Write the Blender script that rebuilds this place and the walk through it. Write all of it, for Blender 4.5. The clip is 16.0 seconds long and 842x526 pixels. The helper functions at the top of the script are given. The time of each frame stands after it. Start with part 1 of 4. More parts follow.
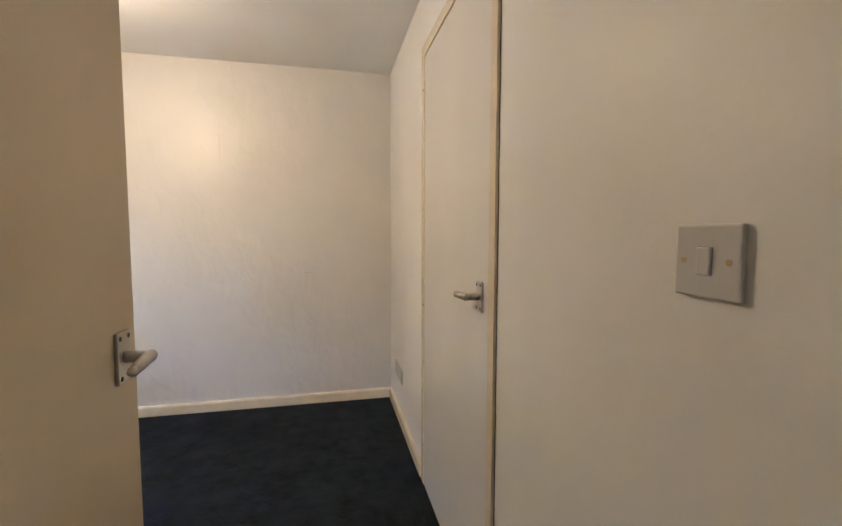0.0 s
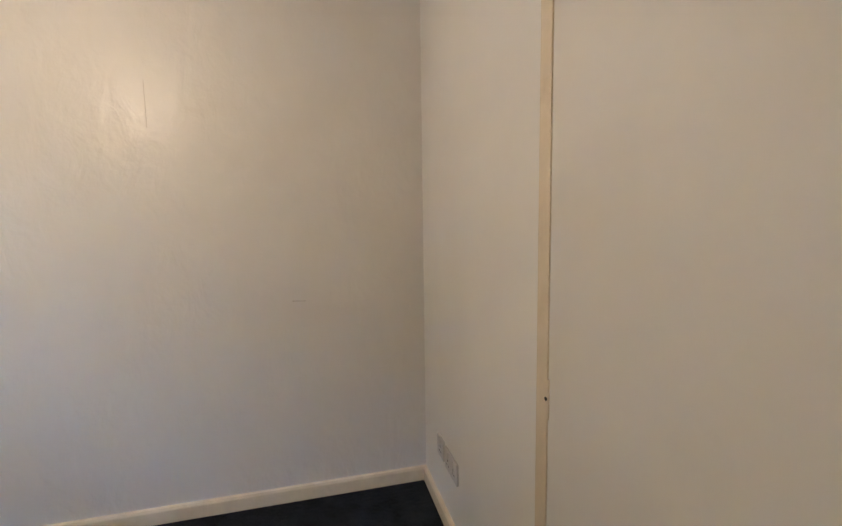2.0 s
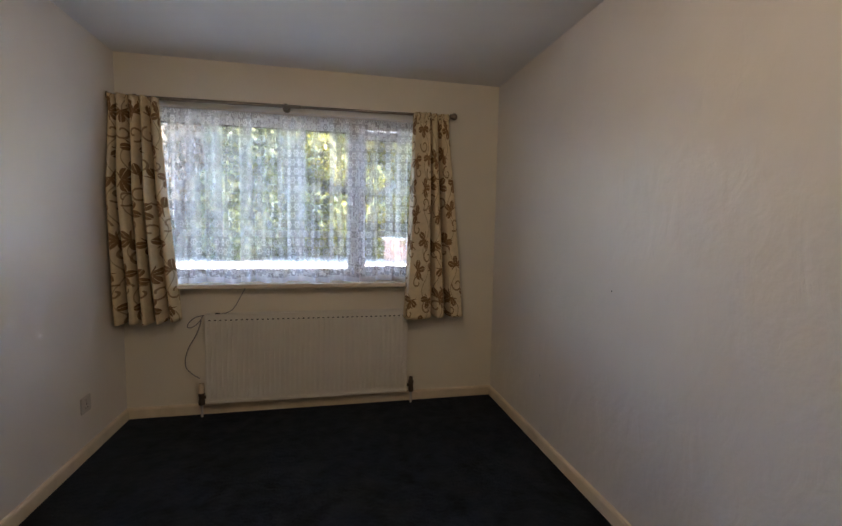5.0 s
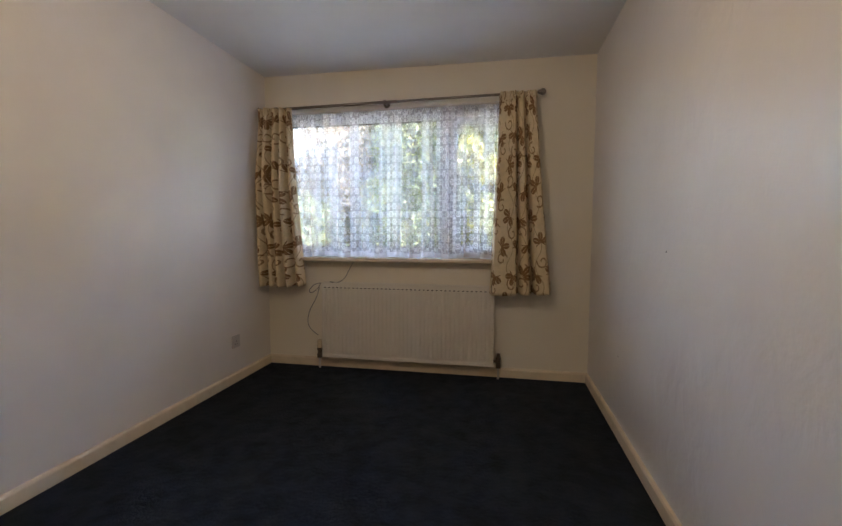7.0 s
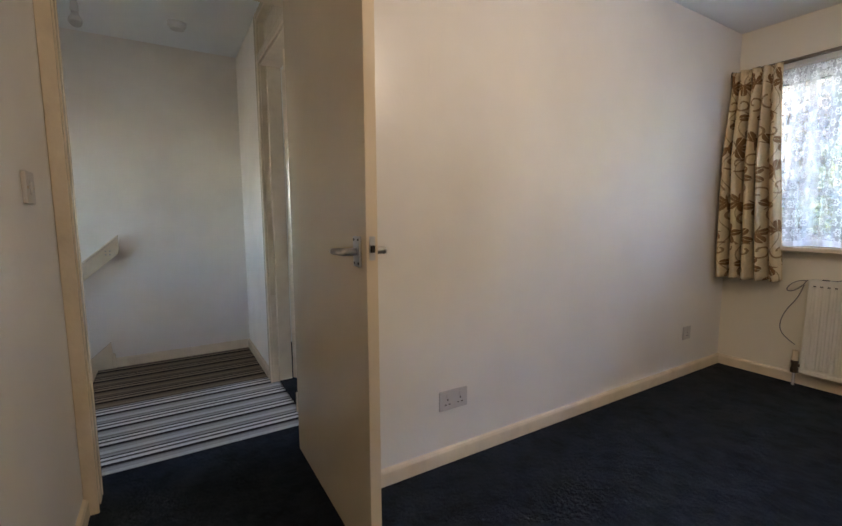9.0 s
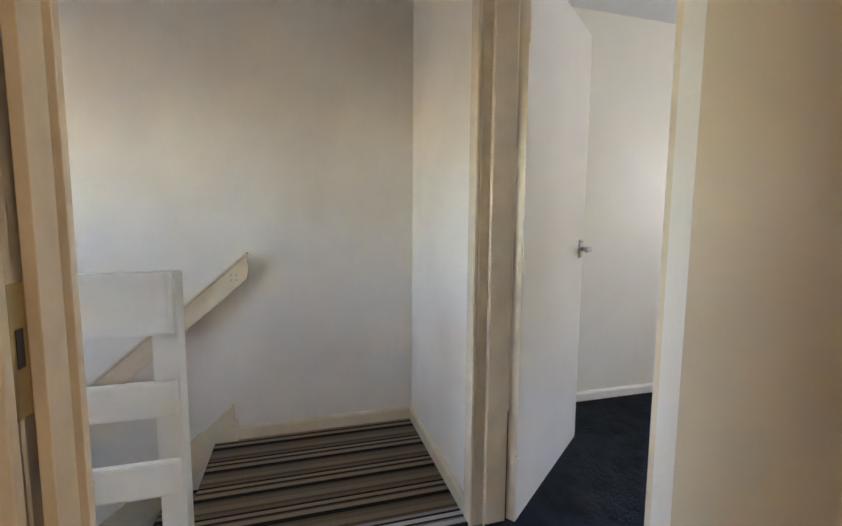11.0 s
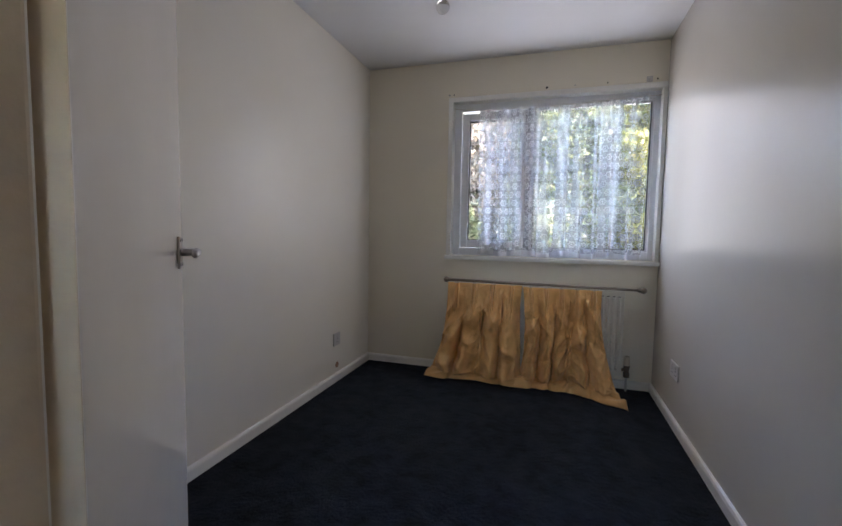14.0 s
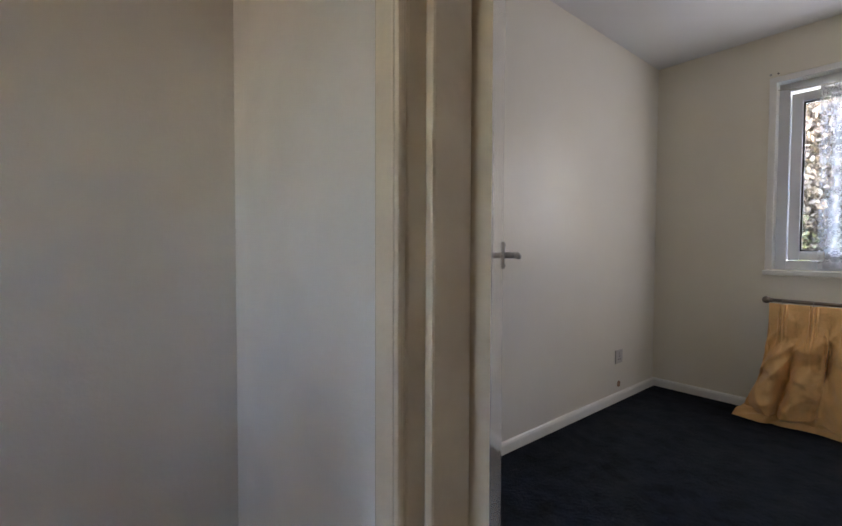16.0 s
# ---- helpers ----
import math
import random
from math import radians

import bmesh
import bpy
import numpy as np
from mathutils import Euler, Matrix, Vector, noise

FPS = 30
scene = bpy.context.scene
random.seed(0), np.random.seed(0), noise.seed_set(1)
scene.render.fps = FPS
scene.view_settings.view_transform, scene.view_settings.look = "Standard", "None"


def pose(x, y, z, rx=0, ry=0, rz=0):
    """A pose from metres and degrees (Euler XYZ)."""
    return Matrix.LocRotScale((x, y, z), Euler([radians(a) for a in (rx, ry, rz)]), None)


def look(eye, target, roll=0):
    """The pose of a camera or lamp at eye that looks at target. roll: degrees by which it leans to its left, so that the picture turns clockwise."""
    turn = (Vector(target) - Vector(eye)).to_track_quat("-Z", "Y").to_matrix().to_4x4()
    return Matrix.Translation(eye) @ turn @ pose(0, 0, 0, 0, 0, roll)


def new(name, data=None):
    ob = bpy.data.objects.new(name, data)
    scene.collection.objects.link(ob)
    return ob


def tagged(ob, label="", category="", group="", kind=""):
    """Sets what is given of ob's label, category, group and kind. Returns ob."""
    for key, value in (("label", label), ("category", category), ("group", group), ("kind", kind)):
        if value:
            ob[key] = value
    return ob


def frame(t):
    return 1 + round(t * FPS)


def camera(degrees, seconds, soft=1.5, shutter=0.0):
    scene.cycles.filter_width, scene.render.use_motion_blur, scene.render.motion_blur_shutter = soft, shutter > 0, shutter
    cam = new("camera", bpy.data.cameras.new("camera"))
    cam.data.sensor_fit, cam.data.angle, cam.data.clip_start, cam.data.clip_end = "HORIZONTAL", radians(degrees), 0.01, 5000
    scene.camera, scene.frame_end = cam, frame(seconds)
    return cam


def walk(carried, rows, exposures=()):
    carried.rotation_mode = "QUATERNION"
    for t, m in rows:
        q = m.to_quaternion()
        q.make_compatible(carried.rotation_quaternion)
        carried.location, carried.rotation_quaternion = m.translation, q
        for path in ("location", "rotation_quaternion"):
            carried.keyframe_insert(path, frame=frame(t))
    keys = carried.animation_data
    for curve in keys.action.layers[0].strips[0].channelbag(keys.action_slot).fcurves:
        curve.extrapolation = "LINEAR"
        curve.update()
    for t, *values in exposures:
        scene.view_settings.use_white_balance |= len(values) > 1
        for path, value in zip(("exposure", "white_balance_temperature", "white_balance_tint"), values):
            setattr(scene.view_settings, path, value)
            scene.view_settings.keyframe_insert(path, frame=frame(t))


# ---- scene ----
cam = camera(90.0, 16.0)
PATH = [
    (0, (-0.499, 0.437, 1.212), (1.448, 0.005, 1.07), 0.1),
    (0.25, (-0.351, 0.432, 1.219), (1.586, -0.045, 1.075), -0.0),
    (0.5, (-0.205, 0.426, 1.223), (1.724, -0.083, 1.081), 0.1),
    (0.75, (-0.065, 0.409, 1.221), (1.868, -0.083, 1.08), 0.0),
    (1, (0.067, 0.4, 1.224), (2.005, -0.072, 1.085), -0.2),
    (1.25, (0.187, 0.413, 1.251), (2.12, -0.075, 1.087), -0.3),
    (1.5, (0.309, 0.433, 1.278), (2.236, -0.067, 1.084), -0.3),
    (1.75, (0.441, 0.464, 1.279), (2.361, -0.059, 1.088), -0.5),
    (2, (0.57, 0.494, 1.272), (2.499, 0.002, 1.082), -0.8),
    (2.25, (0.692, 0.491, 1.261), (2.661, 0.187, 1.087), -0.9),
    (2.5, (0.775, 0.482, 1.234), (2.771, 0.456, 1.101), -1.0),
    (2.8, (0.826, 0.463, 1.211), (2.778, 0.877, 1.089), -0.1),
    (3, (0.864, 0.516, 1.171), (2.757, 1.155, 1.086), 1.3),
    (3.25, (0.889, 0.589, 1.156), (2.65, 1.534, 1.082), 1.9),
    (3.5, (0.925, 0.64, 1.204), (2.502, 1.865, 1.084), 1.9),
    (3.75, (0.968, 0.674, 1.229), (2.384, 2.079, 1.087), 1.9),
    (4, (1.008, 0.701, 1.257), (2.263, 2.249, 1.095), 1.8),
    (4.25, (1.034, 0.72, 1.284), (2.101, 2.403, 1.113), 1.4),
    (4.5, (1.063, 0.743, 1.285), (1.928, 2.538, 1.114), 1.1),
    (4.7, (1.142, 0.76, 1.288), (1.809, 2.636, 1.108), 1.1),
    (6.8, (1.808, 0.635, 1.077), (1.539, 2.613, 0.956), 0.3),
    (7, (1.833, 0.594, 1.09), (1.466, 2.555, 0.947), 0.2),
    (7.25, (1.828, 0.548, 1.077), (1.34, 2.482, 0.925), 0.2),
    (7.5, (1.818, 0.509, 1.052), (1.188, 2.401, 0.899), 0.3),
    (7.75, (1.818, 0.482, 1.09), (1.016, 2.305, 0.903), 0.1),
    (8, (1.809, 0.457, 1.116), (0.816, 2.18, 0.904), -0.3),
    (8.25, (1.773, 0.406, 1.106), (0.581, 1.998, 0.894), -0.7),
    (8.5, (1.701, 0.359, 1.091), (0.319, 1.789, 0.882), -0.7),
    (8.75, (1.578, 0.331, 1.088), (0.015, 1.56, 0.875), -0.5),
    (9, (1.428, 0.312, 1.104), (-0.272, 1.341, 0.877), -0.2),
    (9.25, (1.271, 0.3, 1.115), (-0.507, 1.185, 0.878), -0.3),
    (9.5, (1.101, 0.293, 1.123), (-0.728, 1.066, 0.881), -0.2),
    (9.75, (0.918, 0.288, 1.146), (-0.947, 0.967, 0.902), -0.2),
    (10, (0.725, 0.281, 1.162), (-1.166, 0.883, 0.916), -0.2),
    (10.2, (0.575, 0.26, 1.162), (-1.33, 0.816, 0.912), 0.1),
    (12.3, (-0.627, 0.447, 1.053), (-2.5, 1.148, 1.023), -0.6),
    (12.5, (-0.676, 0.509, 1.063), (-2.468, 1.391, 0.963), -0.2),
    (12.75, (-0.724, 0.555, 1.064), (-2.37, 1.684, 0.942), -0.0),
    (13, (-0.742, 0.59, 1.058), (-2.213, 1.939, 0.928), 0.4),
    (13.25, (-0.752, 0.619, 1.054), (-2.014, 2.165, 0.92), 0.4),
    (13.5, (-0.745, 0.632, 1.053), (-1.779, 2.338, 0.916), 0.7),
    (13.75, (-0.737, 0.639, 1.058), (-1.537, 2.466, 0.918), 0.8),
    (14, (-0.731, 0.64, 1.066), (-1.319, 2.546, 0.922), 1.0),
    (14.25, (-0.728, 0.639, 1.075), (-1.17, 2.584, 0.93), 1.0),
    (14.5, (-0.733, 0.636, 1.081), (-1.075, 2.602, 0.94), 1.0),
    (14.75, (-0.742, 0.636, 1.09), (-1.002, 2.614, 0.95), 0.8),
    (15, (-0.757, 0.632, 1.091), (-1.017, 2.61, 0.955), 0.8),
    (15.25, (-0.781, 0.624, 1.069), (-1.183, 2.579, 0.949), 0.9),
    (15.5, (-0.799, 0.602, 1.054), (-1.482, 2.478, 0.942), 0.7),
    (15.75, (-0.806, 0.545, 1.033), (-1.934, 2.195, 0.946), 0.4),
    (16, (-0.81, 0.476, 1.017), (-2.364, 1.734, 0.954), 0.2),
]
EXPOSURES = [(0, 6.15, 6550, 9), (1.1, 6.05, 6550, 9), (1.6, 5.75, 6600, 9), (2.0, 5.8, 6400, 9), (2.5, 5.88, 6350, 9), (3.0, 5.92, 6350, 10), (3.5, 5.2, 6500, 11), (4.0, 4.85, 6450, 11), (4.5, 4.8, 6550, 12), (7, 5.12, 6600, 13), (8, 5.2, 6400, 12), (9, 5.6, 6350, 11), (10, 6.07, 6600, 12), (12.3, 5.8, 6800, 15), (13, 5.22, 6700, 18), (13.6, 4.9, 6450, 19), (14.2, 4.87, 6450, 19), (15.2, 4.9, 6550, 19), (16, 5.13, 6750, 18)]
walk(cam, [(t, look(eye, target, roll)) for t, eye, target, roll in PATH], EXPOSURES)

# ---- world and light ----
SUN_EL, SUN_ROT = radians(40), radians(100)
world = bpy.data.worlds.new("sky")
scene.world = world
world.use_nodes = True
wt = world.node_tree
sky = wt.nodes.new("ShaderNodeTexSky")
sky.sky_type, sky.sun_disc, sky.sun_elevation, sky.sun_rotation = "NISHITA", False, SUN_EL, SUN_ROT
wt.nodes["Background"].inputs["Strength"].default_value = 0.15
wt.links.new(sky.outputs["Color"], wt.nodes["Background"].inputs["Color"])
sun = new("sun", bpy.data.lights.new("sun", "SUN"))
sun.data.energy, sun.data.angle, sun.data.color = 2.0, radians(0.5), (1.0, 0.93, 0.82)
# the sun stands to the side of the house, so that no beam enters the windows
sun.matrix_world = look((0, 0, 0), (-0.76, 0.02, -0.64))


def bulb_light(name, place, watts, colour):
    ob = new(name, bpy.data.lights.new(name, "POINT"))
    ob.data.energy, ob.data.color, ob.data.shadow_soft_size = watts, colour, 0.035
    ob.location = place
    return ob


# the lit bulb of the first bedroom
LAMP = (1.3, 1.5, 2.0)
bulb_light("room_lamp_light", LAMP, 0.40, (1.0, 0.78, 0.56))
# daylight of the second bedroom's window
day = new("window_daylight", bpy.data.lights.new("window_daylight", "AREA"))
day.data.shape, day.data.size, day.data.size_y = "RECTANGLE", 1.15, 0.95
day.data.energy, day.data.color = 0.25, (0.97, 0.975, 1.0)
day.matrix_world = pose(-0.76, 3.66, 1.46, -90, 0, 0)


PERIOD = 0.195


# ---- materials ----
def material(name, colour, rough=0.5, metal=0.0, vary=0.06, scale=6.0, grain=160.0, bump=0.05, rough_vary=0.0, spec=0.5, dirt=None, transmission=0.0):
    m = bpy.data.materials.new(name)
    m.use_nodes = True
    nt = m.node_tree
    N, L = nt.nodes, nt.links
    b = N["Principled BSDF"]
    b.inputs["Roughness"].default_value = rough
    b.inputs["Metallic"].default_value = metal
    b.inputs["Specular IOR Level"].default_value = spec
    b.inputs["Transmission Weight"].default_value = transmission
    co = N.new("ShaderNodeTexCoord")
    big = N.new("ShaderNodeTexNoise")
    big.inputs["Scale"].default_value, big.inputs["Detail"].default_value = scale, 5.0
    fine = N.new("ShaderNodeTexNoise")
    fine.inputs["Scale"].default_value, fine.inputs["Detail"].default_value = grain, 3.0
    for n in (big, fine):
        L.new(co.outputs["Object"], n.inputs["Vector"])
    ramp = N.new("ShaderNodeMapRange")
    ramp.inputs["From Min"].default_value, ramp.inputs["From Max"].default_value = 0.3, 0.7
    ramp.inputs["To Min"].default_value, ramp.inputs["To Max"].default_value = 1 - vary, 1 + vary
    L.new(big.outputs["Fac"], ramp.inputs["Value"])
    mul = N.new("ShaderNodeVectorMath")
    mul.operation = "SCALE"
    mul.inputs[0].default_value = colour
    L.new(ramp.outputs["Result"], mul.inputs["Scale"])
    out = mul.outputs["Vector"]
    if dirt:
        spots = N.new("ShaderNodeTexNoise")
        spots.inputs["Scale"].default_value, spots.inputs["Detail"].default_value = dirt[1], 3.0
        L.new(co.outputs["Object"], spots.inputs["Vector"])
        cut = N.new("ShaderNodeMapRange")
        cut.inputs["From Min"].default_value, cut.inputs["From Max"].default_value = 0.48, 0.85
        cut.inputs["To Max"].default_value = dirt[2]
        L.new(spots.outputs["Fac"], cut.inputs["Value"])
        mix = N.new("ShaderNodeMix")
        mix.data_type = "RGBA"
        L.new(cut.outputs["Result"], mix.inputs["Factor"])
        L.new(out, mix.inputs["A"])
        mix.inputs["B"].default_value = (*dirt[0], 1)
        out = mix.outputs["Result"]
    L.new(out, b.inputs["Base Color"])
    if rough_vary:
        rr = N.new("ShaderNodeMapRange")
        rr.inputs["From Min"].default_value, rr.inputs["From Max"].default_value = 0.35, 0.65
        rr.inputs["To Min"].default_value, rr.inputs["To Max"].default_value = rough - rough_vary, rough + rough_vary
        L.new(big.outputs["Fac"], rr.inputs["Value"])
        L.new(rr.outputs["Result"], b.inputs["Roughness"])
    if bump:
        mid = N.new("ShaderNodeTexNoise")
        mid.inputs["Scale"].default_value, mid.inputs["Detail"].default_value = scale * 4.0, 4.0
        L.new(co.outputs["Object"], mid.inputs["Vector"])
        add = N.new("ShaderNodeMath")
        add.operation = "MULTIPLY_ADD"
        L.new(mid.outputs["Fac"], add.inputs[0])
        add.inputs[1].default_value = 3.0
        L.new(fine.outputs["Fac"], add.inputs[2])
        bp = N.new("ShaderNodeBump")
        bp.inputs["Strength"].default_value, bp.inputs["Distance"].default_value = bump, 0.01
        L.new(add.outputs["Value"], bp.inputs["Height"])
        L.new(bp.outputs["Normal"], b.inputs["Normal"])
    return m


WALL = material("silk_wall_paint", (0.80, 0.762, 0.705), 0.40, vary=0.03, scale=2.6, grain=60, bump=0.055, rough_vary=0.10, spec=0.5, dirt=((0.55, 0.51, 0.47), 1.7, 0.22))


def trowelled(m):
    """Smears of smoother, slightly raised filler in a painted plaster wall."""
    N, L = m.node_tree.nodes, m.node_tree.links
    p = N["Principled BSDF"]
    co = N.new("ShaderNodeTexCoord")
    st = N.new("ShaderNodeVectorMath")
    st.operation = "MULTIPLY"
    st.inputs[1].default_value = (1.0, 1.0, 0.6)
    L.new(co.outputs["Object"], st.inputs[0])
    n = N.new("ShaderNodeTexNoise")
    n.inputs["Scale"].default_value, n.inputs["Detail"].default_value, n.inputs["Distortion"].default_value = 10.0, 4.0, 0.8
    L.new(st.outputs["Vector"], n.inputs["Vector"])
    r = N.new("ShaderNodeMapRange")
    r.inputs["From Min"].default_value, r.inputs["From Max"].default_value = 0.35, 0.75
    r.clamp = False
    L.new(n.outputs["Fac"], r.inputs["Value"])
    s = N.new("ShaderNodeMapRange")
    s.inputs["To Min"].default_value, s.inputs["To Max"].default_value = 0.44, 0.62
    L.new(r.outputs["Result"], s.inputs["Value"])
    L.new(s.outputs["Result"], p.inputs["Specular IOR Level"])
    bp = N.new("ShaderNodeBump")
    bp.inputs["Strength"].default_value, bp.inputs["Distance"].default_value = 0.6, 0.0035
    L.new(r.outputs["Result"], bp.inputs["Height"])
    L.new(p.inputs["Normal"].links[0].from_socket, bp.inputs["Normal"])
    L.new(bp.outputs["Normal"], p.inputs["Normal"])
    return m


WALL_SMEARED = trowelled(material("filled_silk_wall_paint", (0.735, 0.695, 0.64), 0.36, vary=0.03, scale=2.6, grain=60, bump=0.10, rough_vary=0.02, spec=0.5))
# WALL_TWO's paint with a darker base: the party wall's dimness is in the colour
WALL_PARTY = material("dimmed_silk_wall_paint", (0.59, 0.555, 0.49), 0.24, vary=0.02, scale=1.8, grain=40, bump=0.03, spec=0.1, dirt=((0.58, 0.55, 0.5), 1.6, 0.15))
WALL_CREAM = material("cream_wall_paint", (0.83, 0.77, 0.64), 0.5, vary=0.025, scale=2.2, grain=70, bump=0.06)
WALL_TWO = material("white_silk_wall_paint", (0.82, 0.775, 0.68), 0.35, vary=0.02, scale=1.8, grain=40, bump=0.06, rough_vary=0.05, spec=0.45, dirt=((0.58, 0.55, 0.5), 1.6, 0.15))
WALL_LANDING = material("matt_wall_paint", (0.79, 0.735, 0.67), 0.55, vary=0.04, scale=2.4, grain=70, bump=0.09, dirt=((0.45, 0.40, 0.35), 2.0, 0.35))
CEILING = material("matt_ceiling_paint", (0.78, 0.78, 0.78), 0.8, vary=0.03, scale=2.5, grain=120, bump=0.05)
TRIM = material("cream_gloss_paint", (0.77, 0.655, 0.49), 0.22, vary=0.05, scale=9, grain=60, bump=0.05, dirt=((0.5, 0.38, 0.25), 14, 0.25))
TRIM_WHITE = material("white_gloss_paint", (0.83, 0.81, 0.76), 0.3, vary=0.04, scale=8, grain=60, bump=0.04)
DOOR = material("aged_cream_door_paint", (0.68, 0.565, 0.40), 0.16, vary=0.04, scale=3, grain=40, bump=0.015, dirt=((0.5, 0.4, 0.28), 6, 0.12))
DOOR_WHITE = material("white_door_paint", (0.76, 0.72, 0.665), 0.10, vary=0.03, scale=3, grain=40, bump=0.008)
CARPET = material("dark_navy_carpet", (0.012, 0.0165, 0.024), 0.95, vary=0.4, scale=14, grain=480, bump=0.6, spec=0.15, dirt=((0.030, 0.036, 0.046), 5, 0.5))
ALU = material("satin_aluminium", (0.55, 0.53, 0.51), 0.32, metal=1.0, vary=0.06, scale=30, grain=300, bump=0.03)
STEEL = material("brushed_steel", (0.42, 0.40, 0.38), 0.28, metal=1.0, vary=0.06, scale=30, grain=300, bump=0.03)
DARK = material("dark_gap", (0.03, 0.025, 0.02), 0.7, bump=0)
TARNISH = material("tarnished_brass", (0.16, 0.12, 0.085), 0.42, metal=0.8, vary=0.2, scale=40, bump=0.05)
BRASS = material("dull_brass", (0.5, 0.36, 0.16), 0.35, metal=1.0, bump=0.03)
PLASTIC = material("white_plastic", (0.56, 0.53, 0.50), 0.35, vary=0.03, scale=20, bump=0.02)
UPVC = material("white_upvc", (0.80, 0.81, 0.83), 0.3, vary=0.02, scale=5, bump=0.01)
ENAMEL = material("radiator_enamel", (0.76, 0.72, 0.63), 0.35, vary=0.03, scale=7, grain=50, bump=0.03)
CABLE = material("grey_cable", (0.25, 0.23, 0.22), 0.6, bump=0)


def stripes(name, period, grey, mid, pale, dark, offset):
    """Woven stripes across x, repeating; colours from the broad band to the thin lines."""
    m = material(name, grey, 0.95, vary=0.1, grain=420, bump=0.5, spec=0.15)
    nt = m.node_tree
    N, L = nt.nodes, nt.links
    co = N.new("ShaderNodeTexCoord")
    sep = N.new("ShaderNodeSeparateXYZ")
    L.new(co.outputs["Object"], sep.inputs["Vector"])
    fr = N.new("ShaderNodeMath")
    fr.operation = "FRACT"
    sc = N.new("ShaderNodeMath")
    sc.operation = "MULTIPLY_ADD"
    sc.inputs[1].default_value, sc.inputs[2].default_value = 1 / period, offset
    L.new(sep.outputs["X"], sc.inputs[0])
    L.new(sc.outputs["Value"], fr.inputs[0])
    ramp = N.new("ShaderNodeValToRGB")
    ramp.color_ramp.interpolation = "CONSTANT"
    light = tuple(0.5 * (a + b) for a, b in zip(grey, pale))
    steps = [(0, grey), (0.13, light), (0.27, mid), (0.34, grey), (0.44, dark), (0.50, pale), (0.60, dark), (0.645, mid), (0.69, pale), (0.81, dark), (0.93, mid)]
    el = ramp.color_ramp.elements
    for n, (p, c) in enumerate(steps):
        e = el[n] if n < 2 else el.new(p)
        e.position, e.color = p, (*c, 1)
    L.new(fr.outputs["Value"], ramp.inputs["Fac"])
    fine = N.new("ShaderNodeTexNoise")
    fine.inputs["Scale"].default_value = 300
    L.new(co.outputs["Object"], fine.inputs["Vector"])
    mix = N.new("ShaderNodeMix")
    mix.data_type, mix.blend_type = "RGBA", "OVERLAY"
    mix.inputs["Factor"].default_value = 0.45
    L.new(ramp.outputs["Color"], mix.inputs["A"])
    L.new(fine.outputs["Fac"], mix.inputs["B"])
    L.new(mix.outputs["Result"], N["Principled BSDF"].inputs["Base Color"])
    return m


STRIPES = stripes("grey_striped_carpet", PERIOD, (0.34, 0.32, 0.31), (0.22, 0.20, 0.19), (0.62, 0.59, 0.56), (0.02, 0.018, 0.018), 0.649)
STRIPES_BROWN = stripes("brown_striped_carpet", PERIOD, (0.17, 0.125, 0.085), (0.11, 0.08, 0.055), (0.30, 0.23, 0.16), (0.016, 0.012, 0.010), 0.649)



def glass_material():
    m = bpy.data.materials.new("window_glass")
    m.use_nodes = True
    N, L = m.node_tree.nodes, m.node_tree.links
    tr, gl, mix = N.new("ShaderNodeBsdfTransparent"), N.new("ShaderNodeBsdfGlossy"), N.new("ShaderNodeMixShader")
    fr = N.new("ShaderNodeFresnel")
    fr.inputs["IOR"].default_value = 1.45
    gl.inputs["Roughness"].default_value = 0.02
    L.new(fr.outputs["Fac"], mix.inputs["Fac"])
    L.new(tr.outputs["BSDF"], mix.inputs[1])
    L.new(gl.outputs["BSDF"], mix.inputs[2])
    L.new(mix.outputs["Shader"], N["Material Output"].inputs["Surface"])
    return m


GLASS = glass_material()


# ---- mesh helpers ----
def finish(name, bm, mat, bevel=0.0, smooth=False):
    if bevel:
        bmesh.ops.bevel(bm, geom=[e for e in bm.edges], offset=bevel, segments=2, profile=0.6, affect="EDGES", clamp_overlap=True)
    bmesh.ops.recalc_face_normals(bm, faces=bm.faces[:])
    me = bpy.data.meshes.new(name)
    bm.to_mesh(me)
    bm.free()
    for p in me.polygons:
        p.use_smooth = smooth
    me.materials.append(mat)
    return me


def part(name, bm, mat, parent, label="", bevel=0.0, smooth=False):
    ob = new(name, finish(name, bm, mat, bevel, smooth))
    ob.parent = parent
    return tagged(ob, label) if label else ob


def thing(name, place, label, category, group="", rz=0.0):
    ob = new(name)
    ob.matrix_world = pose(*place, 0, 0, rz)
    ob.empty_display_size = 0.1
    return tagged(ob, label, category, group)


def solid(name, bm, mat, label, category, kind="structure", bevel=0.0, smooth=False):
    ob = new(name, finish(name, bm, mat, bevel, smooth))
    return tagged(ob, label, category, "", kind)


def box(bm, x0, x1, y0, y1, z0, z1):
    m = Matrix.LocRotScale(((x0 + x1) / 2, (y0 + y1) / 2, (z0 + z1) / 2), None, (x1 - x0, y1 - y0, z1 - z0))
    return bmesh.ops.create_cube(bm, size=1.0, matrix=m)


def boxes(*rows):
    bm = bmesh.new()
    for r in rows:
        box(bm, *r)
    return bm


